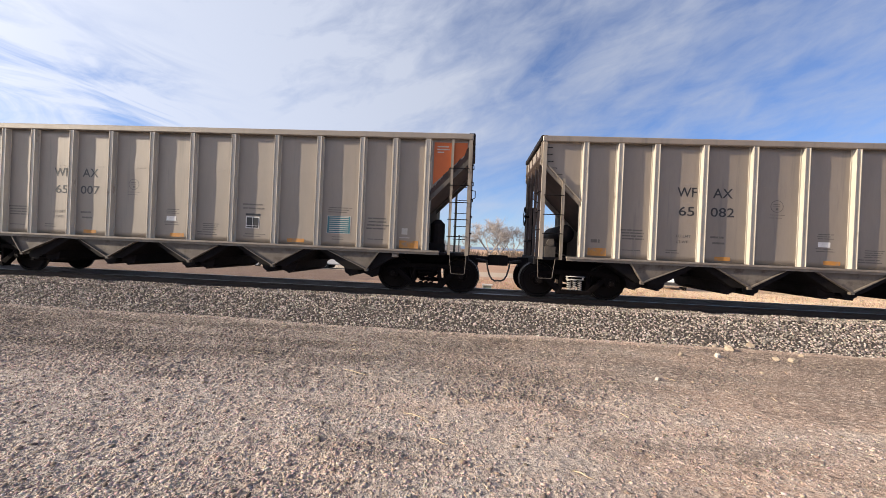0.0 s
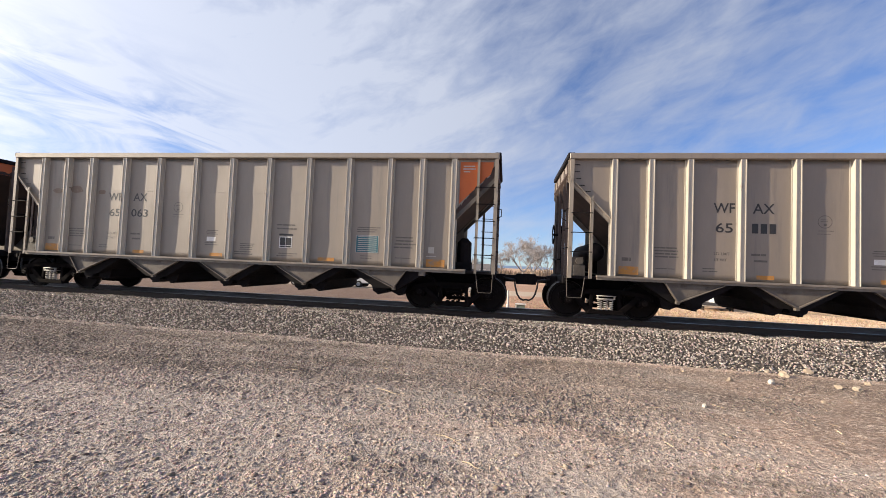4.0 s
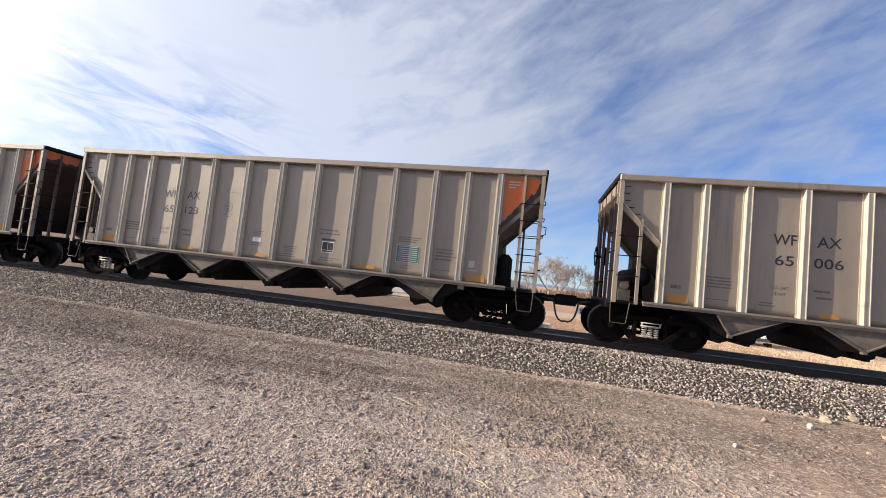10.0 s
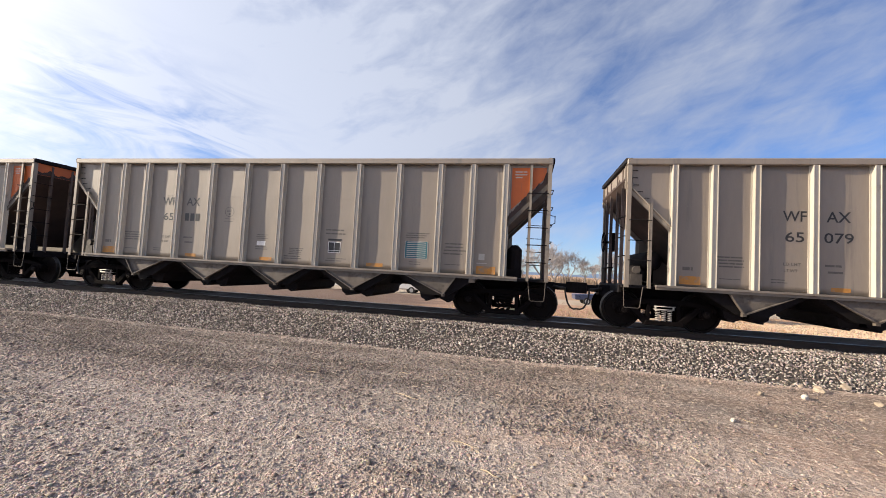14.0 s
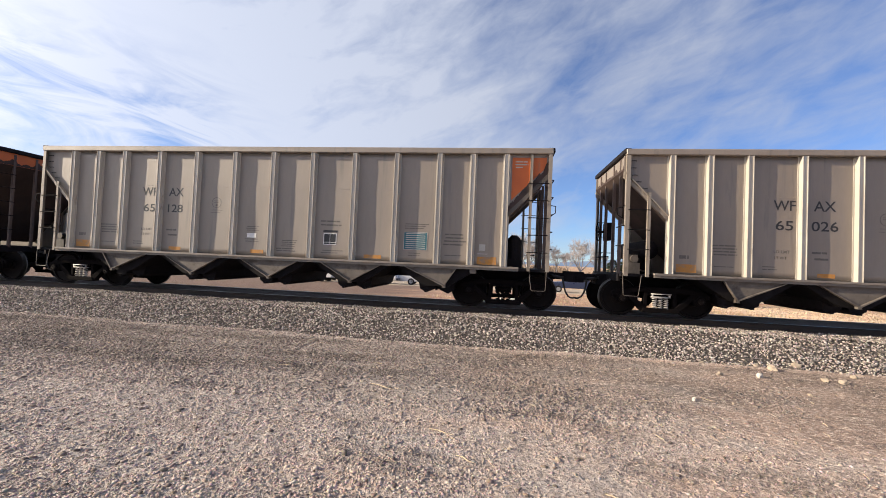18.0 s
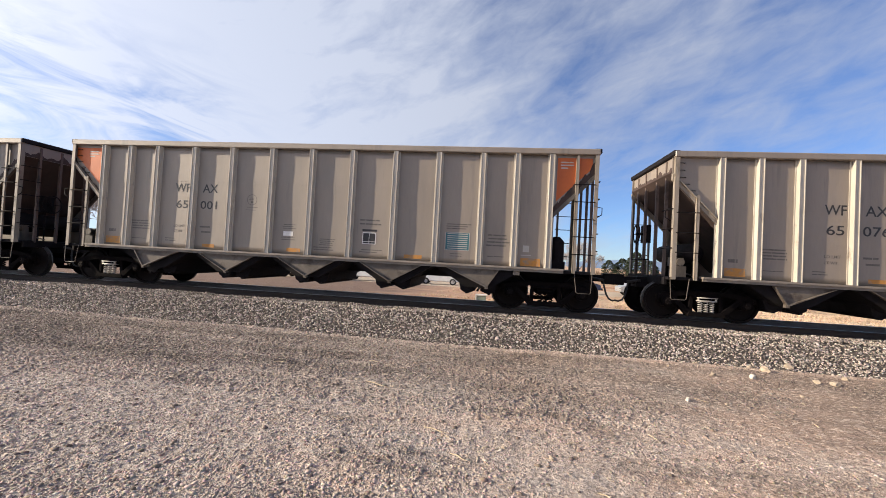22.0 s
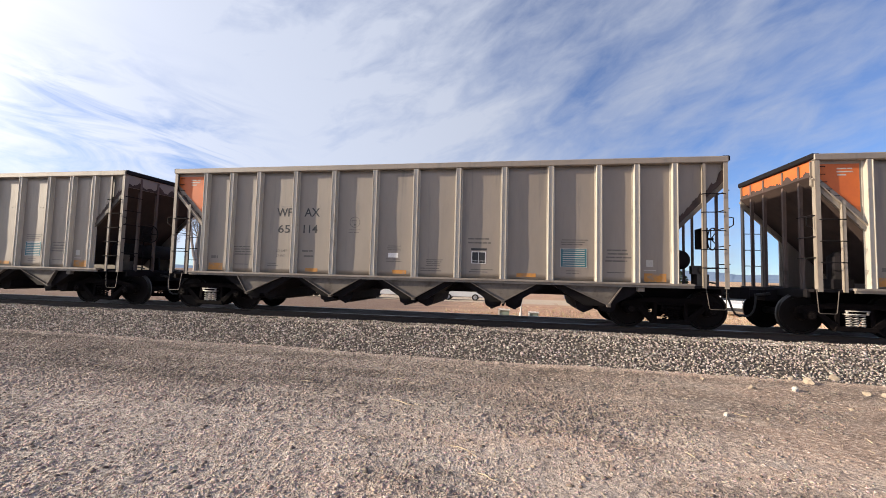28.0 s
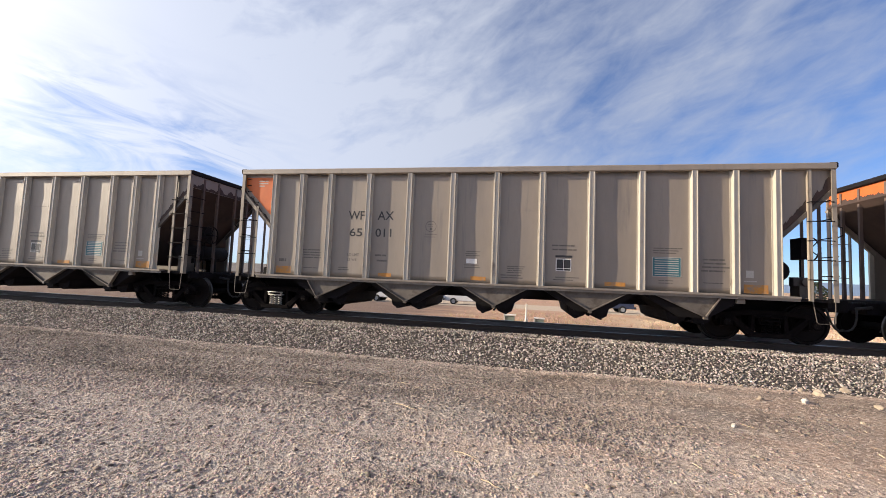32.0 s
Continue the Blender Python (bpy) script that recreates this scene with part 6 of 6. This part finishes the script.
vehicle("sedan", CAR_WHITE, -7.6, 43.5, 3, "white car parked on the pale dirt road")
vehicle("sedan", CAR_WHITE, -13.8, 43.0, 3, "white car parked on the pale dirt road")
vehicle("sedan", CAR_SILVER, -21.3, 44.0, 178, "silver car parked on the pale dirt road")
vehicle("pickup", CAR_WHITE, -17.6, 42.5, 2, "white pickup truck parked on the pale dirt road")
vehicle("pickup", CAR_WHITE, -25.8, 42.0, 178, "white pickup truck parked on the pale dirt road")

CABINET = material("pale_green_cabinet", (0.26, 0.33, 0.29), (0.22, 0.28, 0.25), rough=0.6, scale=5.0)
for az, dist, w, h in ((-1.8, 18.6, 0.42, 0.46), (2.13, 19.2, 0.38, 0.34)):
    cab = new("utility_pedestal")
    part("cabinet", bevelled(shape(box, -w / 2, w / 2, -0.15, 0.15, -0.05, h), 0.01), CABINET, cab)
    part("frame", shape(lambda bm: (box(bm, -w / 2 - 0.05, -w / 2 + 0.01, -0.18, 0.16, -0.05, h + 0.04), box(bm, -w / 2 - 0.05, w / 2 + 0.05, -0.18, 0.16, h + 0.004, h + 0.05))), WHITE, cab, "white frame")
    cab.matrix_basis = Matrix.Translation(far(az, dist))
    tagged(cab, "small pale green utility pedestal with a white frame", "utility box", group="utility pedestals by the track")
post = new("marker_post")
part("pole", shape(tube, [(0, 0, -0.1), (0, 0, 1.0)], [0.045, 0.035], 8), WHITE, post)
part("collar", shape(tube, [(0.0, 0, 0.10), (0.0, 0, 0.34)], 0.07, 8), WHITE, post)
post.matrix_basis = Matrix.Translation(far(0.4, 19.0))
tagged(post, "white marker post standing in the dry grass", "post")

pole = new("utility_pole")
part("shaft", shape(tube, [(0, 0, -0.3), (0, 0, 9.4)], [0.17, 0.11], 10), SPRING, pole)
part("cap", shape(tube, [(0, 0, 9.38), (0, 0, 9.6)], [0.16, 0.08], 10), SPRING, pole)
pole.matrix_basis = Matrix.Translation(far(-6.2, 70))
tagged(pole, "tall slender pale pole beyond the field", "pole")

sign = new("signal_post")
part("shaft", shape(tube, [(0, 0, -0.3), (0, 0, 4.5)], [0.10, 0.09], 8), CAR_DARK, sign)
part("cap", shape(tube, [(0, 0, 4.48), (0, 0, 4.62)], [0.14, 0.12], 8), CAR_DARK, sign)
sign.matrix_basis = Matrix.Translation(far(-2.05, 60))
tagged(sign, "dark slender post standing beyond the road", "post")

WALL = material("cream_siding", (0.52, 0.47, 0.40), (0.46, 0.42, 0.36), rough=0.8, scale=0.8)
ROOF = material("grey_shingle_roof", (0.13, 0.12, 0.12), (0.18, 0.165, 0.16), rough=0.9, scale=1.5)
BRICKISH = material("rust_red_siding", (0.26, 0.11, 0.075), (0.21, 0.09, 0.065), rough=0.85, scale=0.8)


def house(az, dist, w, d, h, turn, wall, label):
    b = new("house")
    part("wall", shape(box, -w / 2, w / 2, -d / 2, d / 2, -0.3, h), wall, b)
    roof = part("roof", shape(prism, [(-d / 2 - 0.4, h - 0.05), (d / 2 + 0.4, h - 0.05), (0, h + d * 0.28)], -w / 2 - 0.4, w / 2 + 0.4, "x"), ROOF, b)
    part("chimney", shape(box, w * 0.2, w * 0.2 + 0.6, -0.3, 0.3, h, h + d * 0.28 + 0.7), wall, roof)
    n = max(2, int(w / 3))
    for k in range(n):
        x = -w / 2 + w * (k + 0.5) / n
        if k == n // 2:
            part("door", shape(box, x - 0.5, x + 0.5, -d / 2 - 0.04, -d / 2 - 0.005, 0, 2.05), ROOF, b)
            continue
        win = part("window", shape(box, x - 0.65, x + 0.65, -d / 2 - 0.05, -d / 2 - 0.005, 0.95, 2.15), WHITE, b)
        part("pane", shape(box, x - 0.55, x + 0.55, -d / 2 - 0.07, -d / 2 - 0.052, 1.03, 2.07), GLASS, win)
    b.matrix_basis = Matrix.Translation(far(az, dist)) @ pose(0, 0, 0, 0, 0, turn)
    tagged(b, label, "house", group="houses beyond the field")


house(-6.5, 84, 13, 5, 1.9, 4, WALL, "low cream house with a grey roof beyond the road")
house(-26.0, 80, 15, 6, 2.2, -6, BRICKISH, "low rust-red house with a grey roof beyond the road")
house(-36.0, 90, 16, 6, 2.4, 5, WALL, "long cream house beyond the road")

vehicle("sedan", CAR_WHITE, 24.8, 35.0, -112, "white car parked in the dry field, facing the track")


# ---- the train rolls by ----
# seconds, and how far the train has run ahead of one car a second
AHEAD = [
    (0, 0.000), (1, -0.087), (2, -0.068), (3, -0.132), (4, -0.143), (5, -0.090),
    (6, -0.309), (7, -0.008), (8, 0.063), (9, -0.121), (10, 0.225), (11, 0.294),
    (12, 0.196), (13, 0.636), (14, 0.632), (15, 0.803), (16, 0.872), (17, 1.338),
    (18, 1.306), (19, 1.520), (20, 2.155), (21, 2.136), (22, 2.459), (23, 3.054),
    (24, 3.131), (25, 3.495), (26, 3.894), (27, 4.329), (28, 4.752), (29, 5.202),
    (30, 5.695), (31, 6.135), (32, 6.650),
]


def run(t):
    """Metres that the train has gone at t seconds, gliding through the rows above."""
    ts, es = [a for a, _ in AHEAD], [b for _, b in AHEAD]
    n = len(ts)
    slope = [(es[min(i + 1, n - 1)] - es[max(i - 1, 0)]) / (ts[min(i + 1, n - 1)] - ts[max(i - 1, 0)]) for i in range(n)]
    i = max(0, min(n - 2, sum(1 for a in ts if a <= t) - 1))
    h = ts[i + 1] - ts[i]
    u = (t - ts[i]) / h
    e = (2 * u ** 3 - 3 * u ** 2 + 1) * es[i] + (u ** 3 - 2 * u ** 2 + u) * h * slope[i] + (-2 * u ** 3 + 3 * u ** 2) * es[i + 1] + (u ** 3 - u ** 2) * h * slope[i + 1]
    return t * PITCH + e


def motions():
    for c, car in cars.items():
        home = START - c * PITCH + PITCH / 2
        walk(car, [(t, pose(home + run(t), TRACK_Y, RAIL)) for t in range(33)])
    # all wheels turn alike: the first front and rear wheelset are keyed, the others take over their keys
    kept = {}
    for car in cars.values():
        for w in car.children_recursive:
            if not w.name.startswith("wheelset"):
                continue
            x = round(w.matrix_basis.translation.x, 2)
            if x not in kept:
                walk(w, [(k / FPS, pose(x, 0, 0.457, 0, math.degrees(run(k / FPS) / 0.457) % 360, 0)) for k in range(int(32 * FPS) + 1)])
                kept[x] = w
            else:
                src = kept[x].animation_data
                w.rotation_mode = "QUATERNION"
                d = w.animation_data_create()
                d.action, d.action_slot = src.action, src.action_slot


motions()
